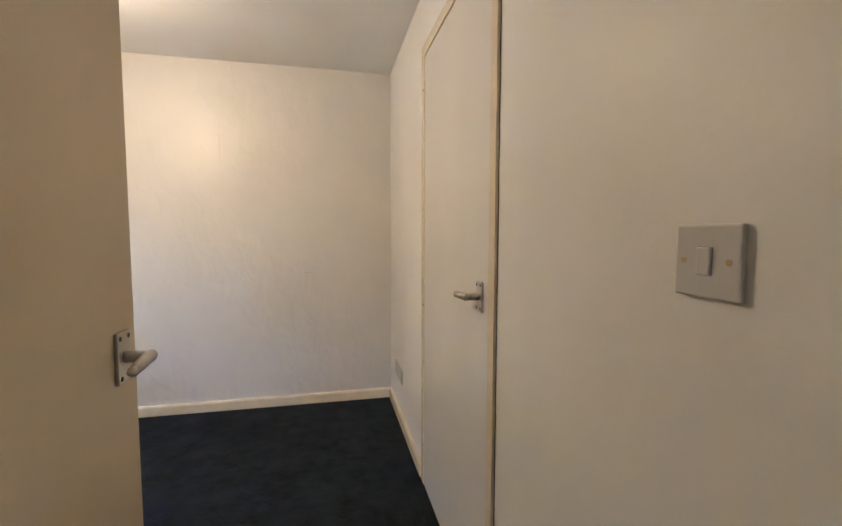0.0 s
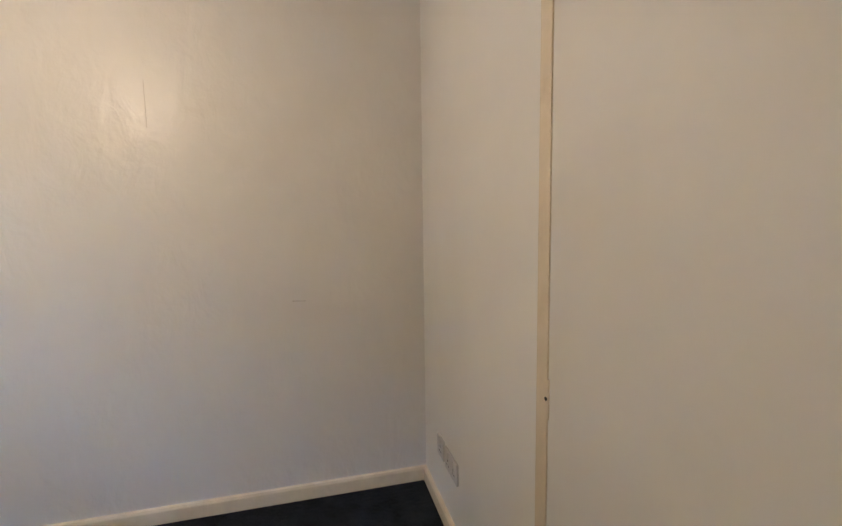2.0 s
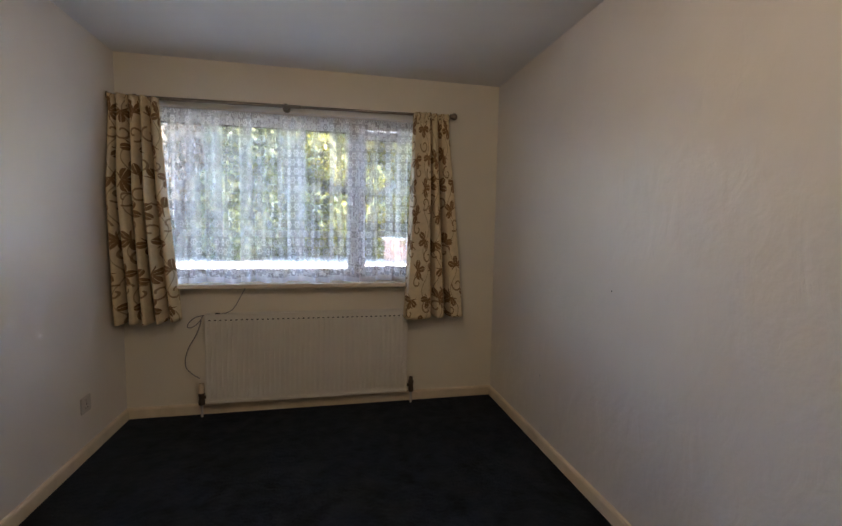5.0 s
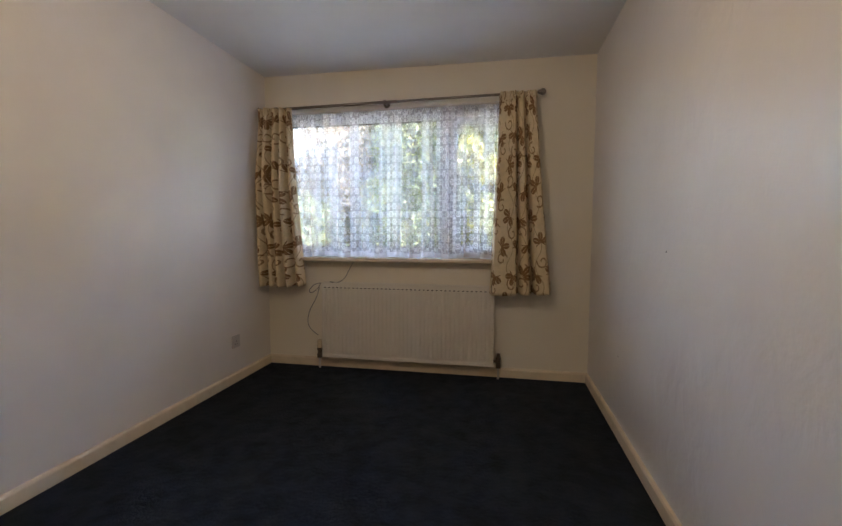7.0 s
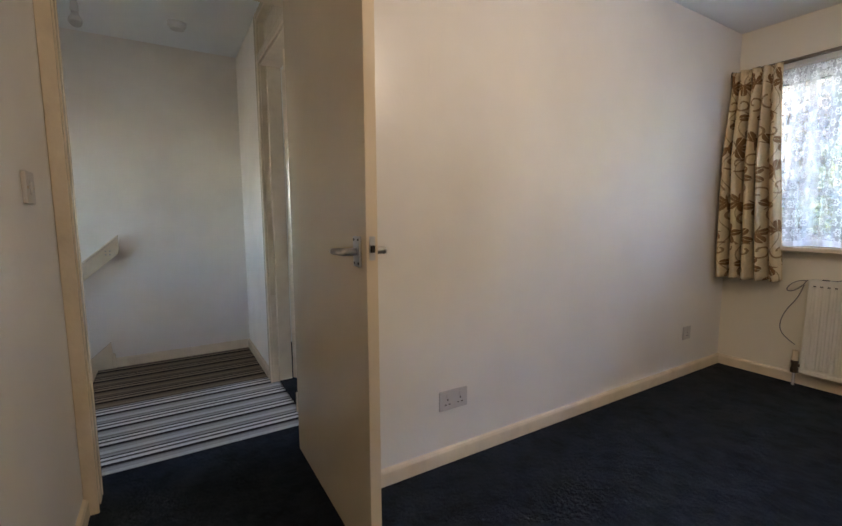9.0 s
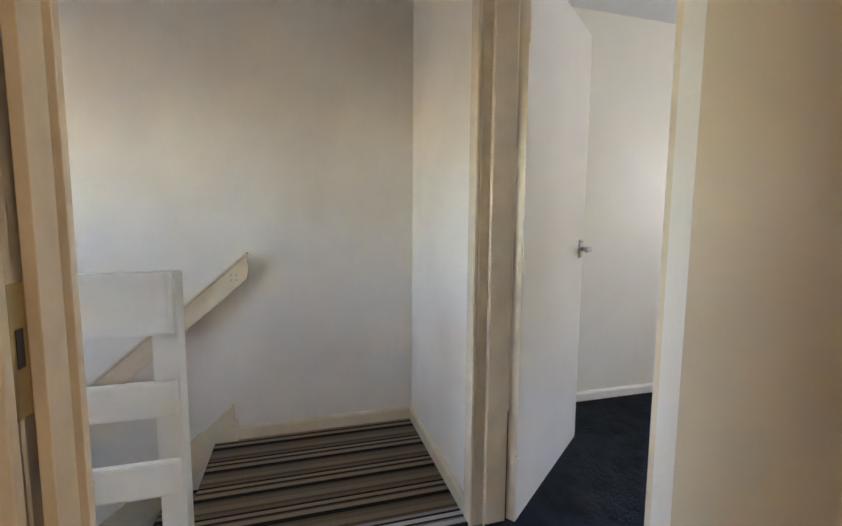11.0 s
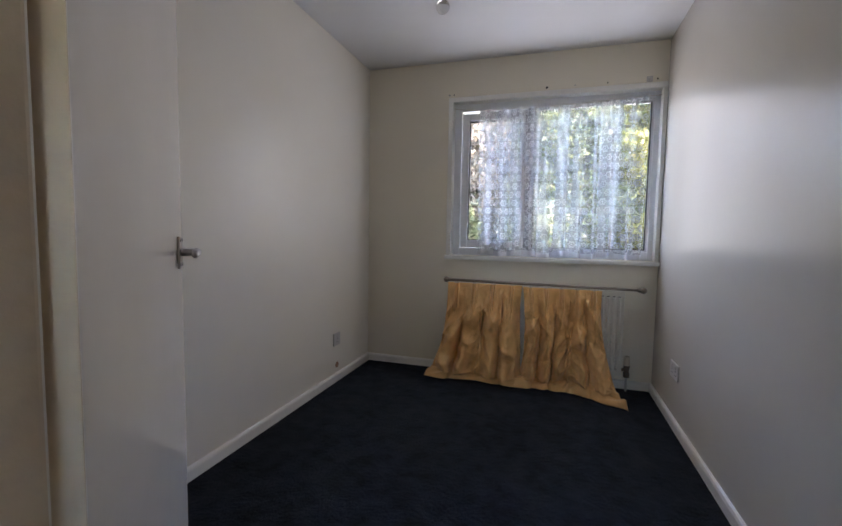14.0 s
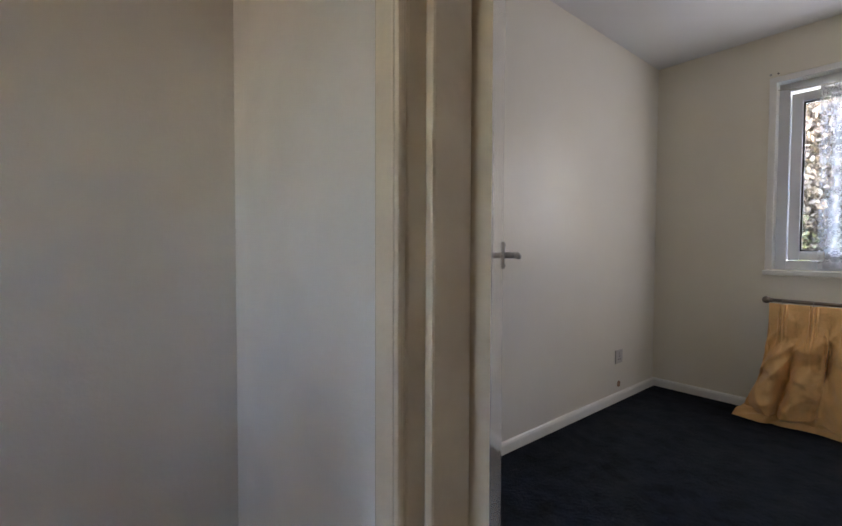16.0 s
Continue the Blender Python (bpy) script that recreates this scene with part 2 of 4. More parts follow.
def cyl(bm, a, b, r, r2=None, seg=16):
    a, b = Vector(a), Vector(b)
    d = b - a
    m = Matrix.Translation((a + b) / 2) @ d.to_track_quat("Z", "Y").to_matrix().to_4x4()
    return bmesh.ops.create_cone(bm, cap_ends=True, segments=seg, radius1=r, radius2=r if r2 is None else r2, depth=d.length, matrix=m)


def ball(bm, c, r, scale=(1, 1, 1), seg=14):
    return bmesh.ops.create_uvsphere(bm, u_segments=seg, v_segments=seg // 2 + 2, radius=r, matrix=Matrix.LocRotScale(c, None, scale))


def tube(name, pts, r, mat, parent=None, label=""):
    cu = bpy.data.curves.new(name, "CURVE")
    cu.dimensions, cu.bevel_depth, cu.bevel_resolution, cu.resolution_u = "3D", r, 2, 8
    sp = cu.splines.new("NURBS")
    sp.points.add(len(pts) - 1)
    for p, q in zip(sp.points, pts):
        p.co = (*q, 1)
    sp.use_endpoint_u, sp.order_u = True, 3
    tmp = bpy.data.objects.new(name, cu)
    scene.collection.objects.link(tmp)
    me = bpy.data.meshes.new_from_object(tmp.evaluated_get(bpy.context.evaluated_depsgraph_get()))
    bpy.data.objects.remove(tmp)
    bpy.data.curves.remove(cu)
    me.materials.clear()
    me.materials.append(mat)
    for p in me.polygons:
        p.use_smooth = True
    ob = new(name, me)
    ob.parent = parent
    return tagged(ob, label) if label else ob


# ---- the shell: two bedrooms side by side and the landing behind them ----
X1, Y1, H = 2.46, 3.70, 2.30          # first bedroom: x 0..X1, y 0..Y1
XP, XL2 = -0.06, -2.11                 # second bedroom: x XL2..XP
XLF = -2.19                             # far wall of the landing
D0, D1 = 0.852, 0.972                   # wall between landing and second bedroom
P0, P1 = -0.50, -0.42                   # wall of the first bedroom's door
W1 = (0.12, 1.96, 0.90, 2.005)          # window openings: x0, x1, z0, z1
W2 = (-1.45, -0.066, 0.905, 2.012)
SEAM = -1.42                            # joint between the two landing carpets
CUP = (0.571, 1.374)                     # cupboard door opening in the back wall
DO2 = (-1.326, -0.40)                    # second bedroom's door opening
FL, FL2 = 0.030, 0.042                              # top of the carpet pile
YO = 3.95                               # outer face of the window wall

bm = boxes((-2.5, W2[0], Y1, YO, 0, H), (W2[1], W1[0], Y1, YO, 0, H), (W1[1], 2.75, Y1, YO, 0, H),
           (W2[0], W2[1], Y1, YO, 0, W2[2]), (W2[0], W2[1], Y1, YO, W2[3], H),
           (W1[0], W1[1], Y1, YO, 0, W1[2]), (W1[0], W1[1], Y1, YO, W1[3], H))
solid("wall_window_side", bm, WALL_CREAM, "off-white painted wall with two window openings", "wall")
solid("wall_blank_side", boxes((X1, X1 + 0.15, -0.12, Y1, 0, H)), WALL_SMEARED, "blank off-white silk-painted bedroom wall with scuffs", "wall")
bm = boxes((P0, CUP[0], -0.10, 0, 0, H), (CUP[1], X1, -0.10, 0, 0, H), (CUP[0], CUP[1], -0.10, 0, 2.0, H))
solid("wall_cupboard_side", bm, WALL, "off-white bedroom wall around a cupboard door", "wall")
solid("wall_between_bedrooms", boxes((XP, 0, D0, Y1, 0, H)), WALL, "off-white silk-painted wall between two bedrooms", "wall")
bm = boxes((-2.3, DO2[0], D0, D1, 0, H), (DO2[1], XP, D0, D1, 0, H), (DO2[0], DO2[1], D0, D1, 2.24, H))
solid("wall_landing_doorway", bm, WALL_LANDING, "landing wall with a bedroom doorway", "wall")
bm = boxes((P0, P1, 0, 0.03, 0, H), (P0, P1, 0.80, D0, 0, H), (P0, P1, 0.03, 0.80, 2.0, H))
solid("wall_bedroom_doorway", bm, WALL_LANDING, "short wall holding the bedroom door frame", "wall")
solid("wall_landing_far", boxes((XLF - 0.12, XLF, -2.6, D0, -2.6, H)), WALL_LANDING, "plain off-white landing wall above the stairs", "wall")
solid("wall_second_bedroom", boxes((XL2 - 0.14, XL2, D1, Y1, 0, H)), WALL_TWO, "white silk-painted bedroom wall", "wall")
# thin skin on the party wall, its paint darkened to hold the window's light down
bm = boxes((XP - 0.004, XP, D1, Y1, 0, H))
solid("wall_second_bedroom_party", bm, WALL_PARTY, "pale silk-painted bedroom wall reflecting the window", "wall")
# walls out of sight that close the stairwell and the cupboard
bm = boxes((XLF - 0.12, -1.36, -2.72, -2.6, -2.6, H), (-0.70, P0, -2.72, -2.6, -2.6, H), (-1.36, -0.70, -2.72, -2.6, -2.6, 1.23), (-1.36, -0.70, -2.72, -2.6, 1.79, H))
solid("wall_stairs_end", bm, WALL_LANDING, "plain wall at the end of the stairwell", "wall")
solid("wall_under_landing", boxes((-1.452, -1.38, -2.6, -0.155, -2.6, -0.25), (XLF, -1.38, -0.155, -0.05, -2.6, -0.25)), WALL_LANDING, "plain wall below the landing beside the stairs", "wall")
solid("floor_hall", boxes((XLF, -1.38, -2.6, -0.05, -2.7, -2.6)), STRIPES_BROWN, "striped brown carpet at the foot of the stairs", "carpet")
solid("wall_cupboard_back", boxes((P0, X1 + 0.15, -0.8, -0.7, 0, H), (P0, P0 + 0.08, -2.72, -0.1, 0, H)), WALL_LANDING, "plain wall behind the cupboard", "wall")

solid("floor", boxes((0, X1, 0, Y1, -0.25, FL), (-0.66, 0, 0, D0, -0.25, FL)), CARPET, "dark navy fitted carpet in the first bedroom", "carpet")
solid("floor_second_bedroom", boxes((XL2, XP, D1, Y1, -0.25, FL2), (DO2[0], DO2[1], D0 + 0.035, D1, -0.25, FL2)), CARPET, "dark navy fitted carpet in the second bedroom", "carpet")
solid("floor_landing", boxes((SEAM, -0.66, -0.15, D0, -0.25, FL + 0.002), (SEAM, -0.66, -2.6, -0.15, -0.25, FL + 0.002), (DO2[0], DO2[1], D0, D0 + 0.035, -0.25, FL + 0.002)), STRIPES, "striped pale grey and black landing carpet", "carpet")
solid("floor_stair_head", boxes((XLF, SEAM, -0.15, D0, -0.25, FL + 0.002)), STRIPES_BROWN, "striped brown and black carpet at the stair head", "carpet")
solid("ceiling", boxes((0, X1, 0, Y1, H, H + 0.1), (P1, 0, 0, D0, H, H + 0.1)), CEILING, "plain white painted ceiling of the first bedroom", "ceiling")
solid("ceiling_second_bedroom", boxes((XL2, XP, D1, Y1, H, H + 0.1)), CEILING, "plain white painted ceiling of the second bedroom", "ceiling")
solid("ceiling_landing", boxes((XLF, P1, -2.6, D0, H, H + 0.1)), CEILING, "plain white painted ceiling of the landing", "ceiling")


def skirting(name, runs, mat=TRIM):
    """runs: (x0, y0, x1, y1, nx, ny): a line along a wall and the way into the room."""
    bm = bmesh.new()
    for x0, y0, x1, y1, nx, ny in runs:
        a, b, n = Vector((x0, y0, 0)), Vector((x1, y1, 0)), Vector((nx, ny, 0))
        prof = [(0.0, 0.01), (0.016, 0.01), (0.016, 0.085), (0.011, 0.095), (0.0, 0.098)]
        ends = [[bm.verts.new(e + n * d + Vector((0, 0, z))) for d, z in prof] for e in (a, b)]
        for i in range(len(prof)):
            j = (i + 1) % len(prof)
            bm.faces.new((ends[0][i], ends[0][j], ends[1][j], ends[1][i]))
        bm.faces.new(ends[0])
        bm.faces.new(ends[1][::-1])
    return solid(name, bm, mat, "cream gloss-painted skirting board", "skirting board")


skirting("baseboard", [(X1, 0, X1, Y1, -1, 0), (0.0, Y1, X1, Y1, 0, -1), (0, D0, 0, Y1, 1, 0), (P1 + 0.02, 0, CUP[0] - 0.05, 0, 0, 1), (CUP[1] + 0.05, 0, X1, 0, 0, 1), (P1 + 0.02, D0, 0.016, D0, 0, -1)])
skirting("baseboard_second_bedroom", [(XL2, D1, XL2, Y1, 1, 0), (XL2, Y1, XP - 0.004, Y1, 0, -1), (XP - 0.004, D1, XP - 0.004, Y1, -1, 0)], TRIM_WHITE)
skirting("baseboard_landing", [(XLF, -0.05, XLF, D0, 1, 0), (XLF, D0, DO2[0] - 0.05, D0, 0, -1)])

# the roof slab keeps daylight out of the spaces above and behind
solid("roof", boxes((-2.5, 2.75, -2.75, YO, H + 0.12, H + 0.22)), CEILING, "flat slab above the ceilings", "roof")


# ---- doors and frames ----
def lever(parent, x, z, y, way, turn):
    """A lever handle on a flat plate; way: -1 or 1, the side of the leaf in y; turn: -1 or 1, the lever's way in x."""
    bm = boxes((x - 0.024, x + 0.024, min(y, y + way * 0.007), max(y, y + way * 0.007), z - 0.044, z + 0.044))
    plate = part("handle_plate", bm, ALU, parent, "satin aluminium backplate", bevel=0.0028)
    for dx in (-0.015, 0.015):
        for dz in (-0.034, 0.034):
            bm = bmesh.new()
            cyl(bm, (x + dx, y + way * 0.0068, z + dz), (x + dx, y + way * 0.0078, z + dz), 0.0042, seg=10)
            part("screw", bm, DARK, plate)
    bm = bmesh.new()
    cyl(bm, (x, y + way * 0.006, z), (x, y + way * 0.045, z), 0.0105)
    ball(bm, (x, y + way * 0.045, z), 0.0115)
    cyl(bm, (x, y + way * 0.045, z), (x + turn * 0.079, y + way * 0.050, z - 0.003), 0.0110, 0.0085, 20)
    ball(bm, (x + turn * 0.079, y + way * 0.050, z - 0.003), 0.0086)
    part("lever", bm, ALU, plate, "satin aluminium lever", smooth=True)


def door_leaf(name, place, rz, width, mat, label, height=1.985, zh=1.015, side=1, handles=(-1, 1), turn=-1, far_mat=None):
    """A flush leaf from its hinge along +x; its thickness goes to y = -0.035 * side."""
    d = thing(name, place, label, "door", rz=rz)
    tagged(d, kind="structure")
    y0, y1 = sorted((0.0, -0.035 * side))
    leaf = part("leaf", boxes((0.002, width, y0, y1, 0.008, height)), mat, d, bevel=0.0025)
    for way in handles:
        lever(leaf, width - 0.057, zh, y0 if way < 0 else y1, way, turn)
    bm = boxes((width, width + 0.0015, y0 + 0.009, y1 - 0.009, 0.978, 1.045))
    part("latch_plate", bm, ALU, leaf, "aluminium latch plate")
    bm = boxes((width + 0.001, width + 0.009, (y0 + y1) / 2 - 0.006, (y0 + y1) / 2 + 0.006, 1.0, 1.02))
    part("latch_bolt", bm, DARK, leaf, "dark latch bolt", bevel=0.002)
    for z in (0.25, 1.75):
        bm = bmesh.new()
        cyl(bm, (-0.003, y1 if side < 0 else y0, z - 0.045), (-0.003, y1 if side < 0 else y0, z + 0.045), 0.006, seg=10)
        part("hinge", bm, TRIM, leaf, "painted-over hinge")
    return d


# first bedroom's door, standing open at a right angle to its frame
door_leaf("door_1", (-0.452, 0.819, 0), 0.0, 0.809, DOOR, "open flush door painted aged cream, seen from the landing side", zh=1.0)
# second bedroom's door, swung wide into the room
door_two = door_leaf("door_2", (-1.299, 0.975, 0), 128.5, 0.765, DOOR_WHITE, "open flush white-painted door swung into the second bedroom", zh=1.0)

part("hinge_edge", boxes((0.0002, 0.0026, -0.0348, -0.0002, 0.009, 1.984)), TRIM, door_two, "cream-painted hinge edge")

cup = thing("door_3", (CUP[1] - 0.012, 0.008, 0), "closed flush white cupboard door with a lever handle", "door", rz=180)
tagged(cup, kind="structure")
leaf = part("leaf", boxes((-0.0015, CUP[1] - CUP[0] - 0.0212, -0.001, 0.034, 0.008, 1.985)), DOOR_WHITE, cup, bevel=0.0012)
lever(leaf, CUP[1] - CUP[0] - 0.024 - 0.054, 1.03, -0.001, -1, -1)
for z in (0.884, 1.84, 0.22):
    part("hinge", boxes((-0.006, 0.004, -0.004, 0.004, z - 0.045, z + 0.045)), TRIM, leaf, "painted hinge with rusty screws")
    bm = bmesh.new()
    cyl(bm, (-0.004, -0.0045, z), (-0.004, -0.006, z), 0.0045, seg=8)
    part("hinge_screw", bm, DARK, leaf)
bm = boxes((CUP[0] - 0.033, CUP[0] + 0.0085, -0.09, 0.010, 0, 1.995), (CUP[1] - 0.010, CUP[1] + 0.035, -0.09, 0.012, 0, 1.995), (CUP[0] - 0.035, CUP[1] + 0.035, -0.09, 0.0125, 1.989, 2.035))
solid("trim_cupboard_frame", bm, TRIM, "cream-painted cupboard door frame", "door frame", bevel=0.0018)
bm = boxes((CUP[0] - 0.0352, CUP[0] - 0.0337, -0.0005, 0.0015, 0, 2.03))
solid("trim_frame_gap", bm, DARK, "dark crack between the cupboard frame and the wall", "gap")


def doorway_1():
    r = []
    for y0, y1, s in ((0.0015, 0.030, 1), (0.8205, 0.8235, -1)):
        r.append((P0 - 0.012, P1 + 0.012, y0, y1, 0.003, 1.999))
        inner = y1 if s > 0 else y0
        stop = sorted((inner, inner + s * (0.012 if s > 0 else 0.004)))
        r.append((P0 + 0.005, P1 - 0.035, *stop, 0.003, 1.992))
        face = (0.0015, 0.042) if s > 0 else (0.8145, 0.8235)
        r.append((P0 - 0.026, P0 - 0.0125, *face, 0.003, 2.05))
    r.append((P1 + 0.0125, P1 + 0.026, 0.0015, 0.044, 0.003, 2.05))
    r.append((P0 - 0.0265, P1 + 0.0265, 0.0017, 0.8233, 1.993, 2.052))
    return boxes(*r)


solid("trim_door_1_frame", doorway_1(), TRIM, "cream gloss-painted door lining and architrave", "door frame", bevel=0.003)
bm = boxes((P1 - 0.030, P1 - 0.008, 0.0302, 0.0325, 0.95, 1.07))
keep = thing("strike_plate", (0, 0, 0), "small brass strike plate let into the door lining", "strike plate")
part("plate", bm, BRASS, keep)
part("slot", boxes((P1 - 0.024, P1 - 0.014, 0.0326, 0.0333, 0.995, 1.03)), DARK, keep)


def doorway_2():
    """Lining, stops and architrave of the second bedroom's door, with a panel above up to the ceiling."""
    x0, x1 = DO2
    r = []
    for x, s in ((x0, 1), (x1, -1)):
        a = sorted((x, x + s * 0.019))
        r.append((*a, D0 - 0.002, D1 - 0.001, 0.003, 2.235))
        b = sorted((x + s * 0.0192, x + s * 0.038))
        r.append((*b, D0 + 0.033, D1 - 0.004, 0.003, 1.99))
        c = sorted((x - s * 0.048, x + s * 0.003))
        r.append((*c, D0 - 0.015, D0 - 0.0025, 0.003, 2.28))
        e = sorted((x + s * 0.0065, x + s * 0.021))
        r.append((*e, D0 - 0.018, D0 - 0.0025, 0.003, 2.28))
    r.append((x0 + 0.0192, x1 - 0.0192, D0 - 0.001, D1 - 0.002, 1.99, 2.035))
    r.append((x0 + 0.0215, x1 - 0.0215, D0 - 0.015, D0 - 0.0015, 2.0, 2.048))
    r.append((x0 + 0.0195, x1 - 0.0195, D0 + 0.03, D0 + 0.05, 2.0355, 2.2345))
    r.append((x0 - 0.0475, x1 + 0.0475, D0 - 0.0155, D1 - 0.0015, 2.235, 2.279))
    return boxes(*r)


solid("trim_door_2_frame", doorway_2(), TRIM, "cream gloss-painted door frame with a panel above", "door frame", bevel=0.0055)


# ---- windows ----
def window(name, op, y, panes, mullions, label):
    """op: the opening x0, x1, z0, z1; panes and mullions are (x0, x1, z0, z1)."""
    x0, x1, z0, z1 = op
    w = thing(name, ((x0 + x1) / 2, y, z0), label, "window")
    tagged(w, kind="structure")
    base = w.matrix_world.inverted()

    def put(pn, bm, mat, parent, lab="", bevel=0.0):
        bm.transform(base)
        return part(pn, bm, mat, parent, lab, bevel)

    f = 0.055
    put("window_frame", boxes((x0 + 0.002, x0 + f, y, y + 0.07, z0, z1 - 0.002), (x1 - f, x1 - 0.002, y, y + 0.07, z0, z1 - 0.002),
                              (x0 + f, x1 - f, y, y + 0.07, z0, z0 + f), (x0 + f, x1 - f, y, y + 0.07, z1 - f, z1 - 0.002)), UPVC, w, bevel=0.004)
    for a in mullions:
        put("mullion", boxes((a[0], a[1], y, y + 0.07, z0 + f, z1 - f)), UPVC, w, bevel=0.004)
    for (a, b, c, d), sash in panes:
        s = 0.05
        if sash:
            fr = put("sash", boxes((a - s, a, y - 0.018, y + 0.04, c - s, d + s), (b, b + s, y - 0.018, y + 0.04, c - s, d + s),
                                   (a, b, y - 0.018, y + 0.04, c - s, c), (a, b, y - 0.018, y + 0.04, d, d + s)), UPVC, w, bevel=0.005)
            put("window_handle", boxes(((a + b) / 2 - 0.06, (a + b) / 2 + 0.06, y - 0.045, y - 0.028, c - 0.035, c - 0.015), ((a + b) / 2 - 0.02, (a + b) / 2 + 0.02, y - 0.03, y - 0.0185, c - 0.04, c - 0.008)), UPVC, fr, bevel=0.004)
        g = 0.007
        e = 0.045
        y0, y1 = (y + 0.041, y + 0.062) if sash else (y + 0.012, y + 0.055)
        put("glazing_bead", boxes((a - e, a, y0, y1, c - e, d + e), (b, b + e, y0, y1, c - e, d + e), (a, b, y0, y1, c - e, c), (a, b, y0, y1, d, d + e)), UPVC, w)
        put("gasket", boxes((a, a + g, y + 0.006, y + 0.03, c, d), (b - g, b, y + 0.006, y + 0.03, c, d), (a + g, b - g, y + 0.006, y + 0.03, c, c + g), (a + g, b - g, y + 0.006, y + 0.03, d - g, d)), DARK, w, "thin dark rubber gasket")
        pane = put("pane", boxes((a + g, b - g, y + 0.014, y + 0.019, c + g, d - g)), GLASS, w)
        pane.visible_shadow = False
    return w


window("window_1", W1, 3.76, [((0.185, 1.395, 0.975, 1.925), False), ((1.507, 1.86, 0.992, 1.888), True)], [(1.395, 1.455)],
       "white plastic-framed bedroom window of two lights")
window("window_2", W2, 3.76, [((-1.335, -0.967, 1.015, 1.885), True), ((-0.870, -0.137, 0.972, 1.944), False)], [(-0.915, -0.870)],
       "white plastic-framed bedroom window with an opening light")
solid("trim_window_2", boxes((W2[0] - 0.03, W2[0] + 0.004, Y1 - 0.014, Y1 + 0.062, W2[2], W2[3]), (W2[0] - 0.03, XP - 0.006, Y1 - 0.015, Y1 + 0.062, W2[3] - 0.004, W2[3] + 0.03), (XP - 0.03, XP - 0.0055, Y1 - 0.014, Y1 + 0.062, W2[2], W2[3] - 0.004)), TRIM_WHITE, "white gloss-painted window lining", "window trim", bevel=0.003)
solid("trim_window_1", boxes((W1[0] - 0.04, W1[1] + 0.04, Y1 - 0.02, Y1 - 0.001, W1[3] - 0.02, W1[3] + 0.045)), TRIM_WHITE, "white-painted batten above the window", "window trim", bevel=0.003)
solid("window_sill_1", boxes((W1[0] - 0.05, W1[1] + 0.05, 3.600, 3.76, 0.874, 0.902)), TRIM, "cream-painted timber window board", "window sill", bevel=0.005)
solid("window_sill_2", boxes((W2[0] - 0.035, XP - 0.0045, 3.655, 3.76, 0.875, 0.903)), TRIM_WHITE, "off-white timber window board", "window sill", bevel=0.005)
solid("trim_batten", boxes((W2[0] - 0.035, XP - 0.012, Y1 - 0.012, Y1 - 0.0005, W2[3] + 0.032, W2[3] + 0.066)), WALL_CREAM, "painted timber batten with old screw holes", "batten", bevel=0.002)
for n, (x, r) in enumerate(((-1.475, 0.006), (-1.44, 0.004), (-0.80, 0.007), (-0.62, 0.004), (-0.42, 0.004), (-0.13, 0.005))):
    s = thing("screw", (x, Y1 - 0.013, W2[3] + 0.048), "old screw remaining in the batten above the window", "screw", "screws in the batten")
    bm = bmesh.new()
    cyl(bm, (0, 0.001, 0), (0, -0.006, 0), r, seg=10)
    part("head", bm, DARK if n % 3 else STEEL, s)
br = thing("curtain_bracket", (-0.175, Y1 - 0.012, W2[3] + 0.049), "small white curtain-pole bracket still fixed to the batten", "bracket")
part("base", boxes((-0.018, 0.018, -0.006, 0.0, -0.018, 0.018)), PLASTIC, br, bevel=0.002)
bm = bmesh.new()
cyl(bm, (0, -0.005, 0), (0, -0.03, 0), 0.011)
part("stub", bm, PLASTIC, br)

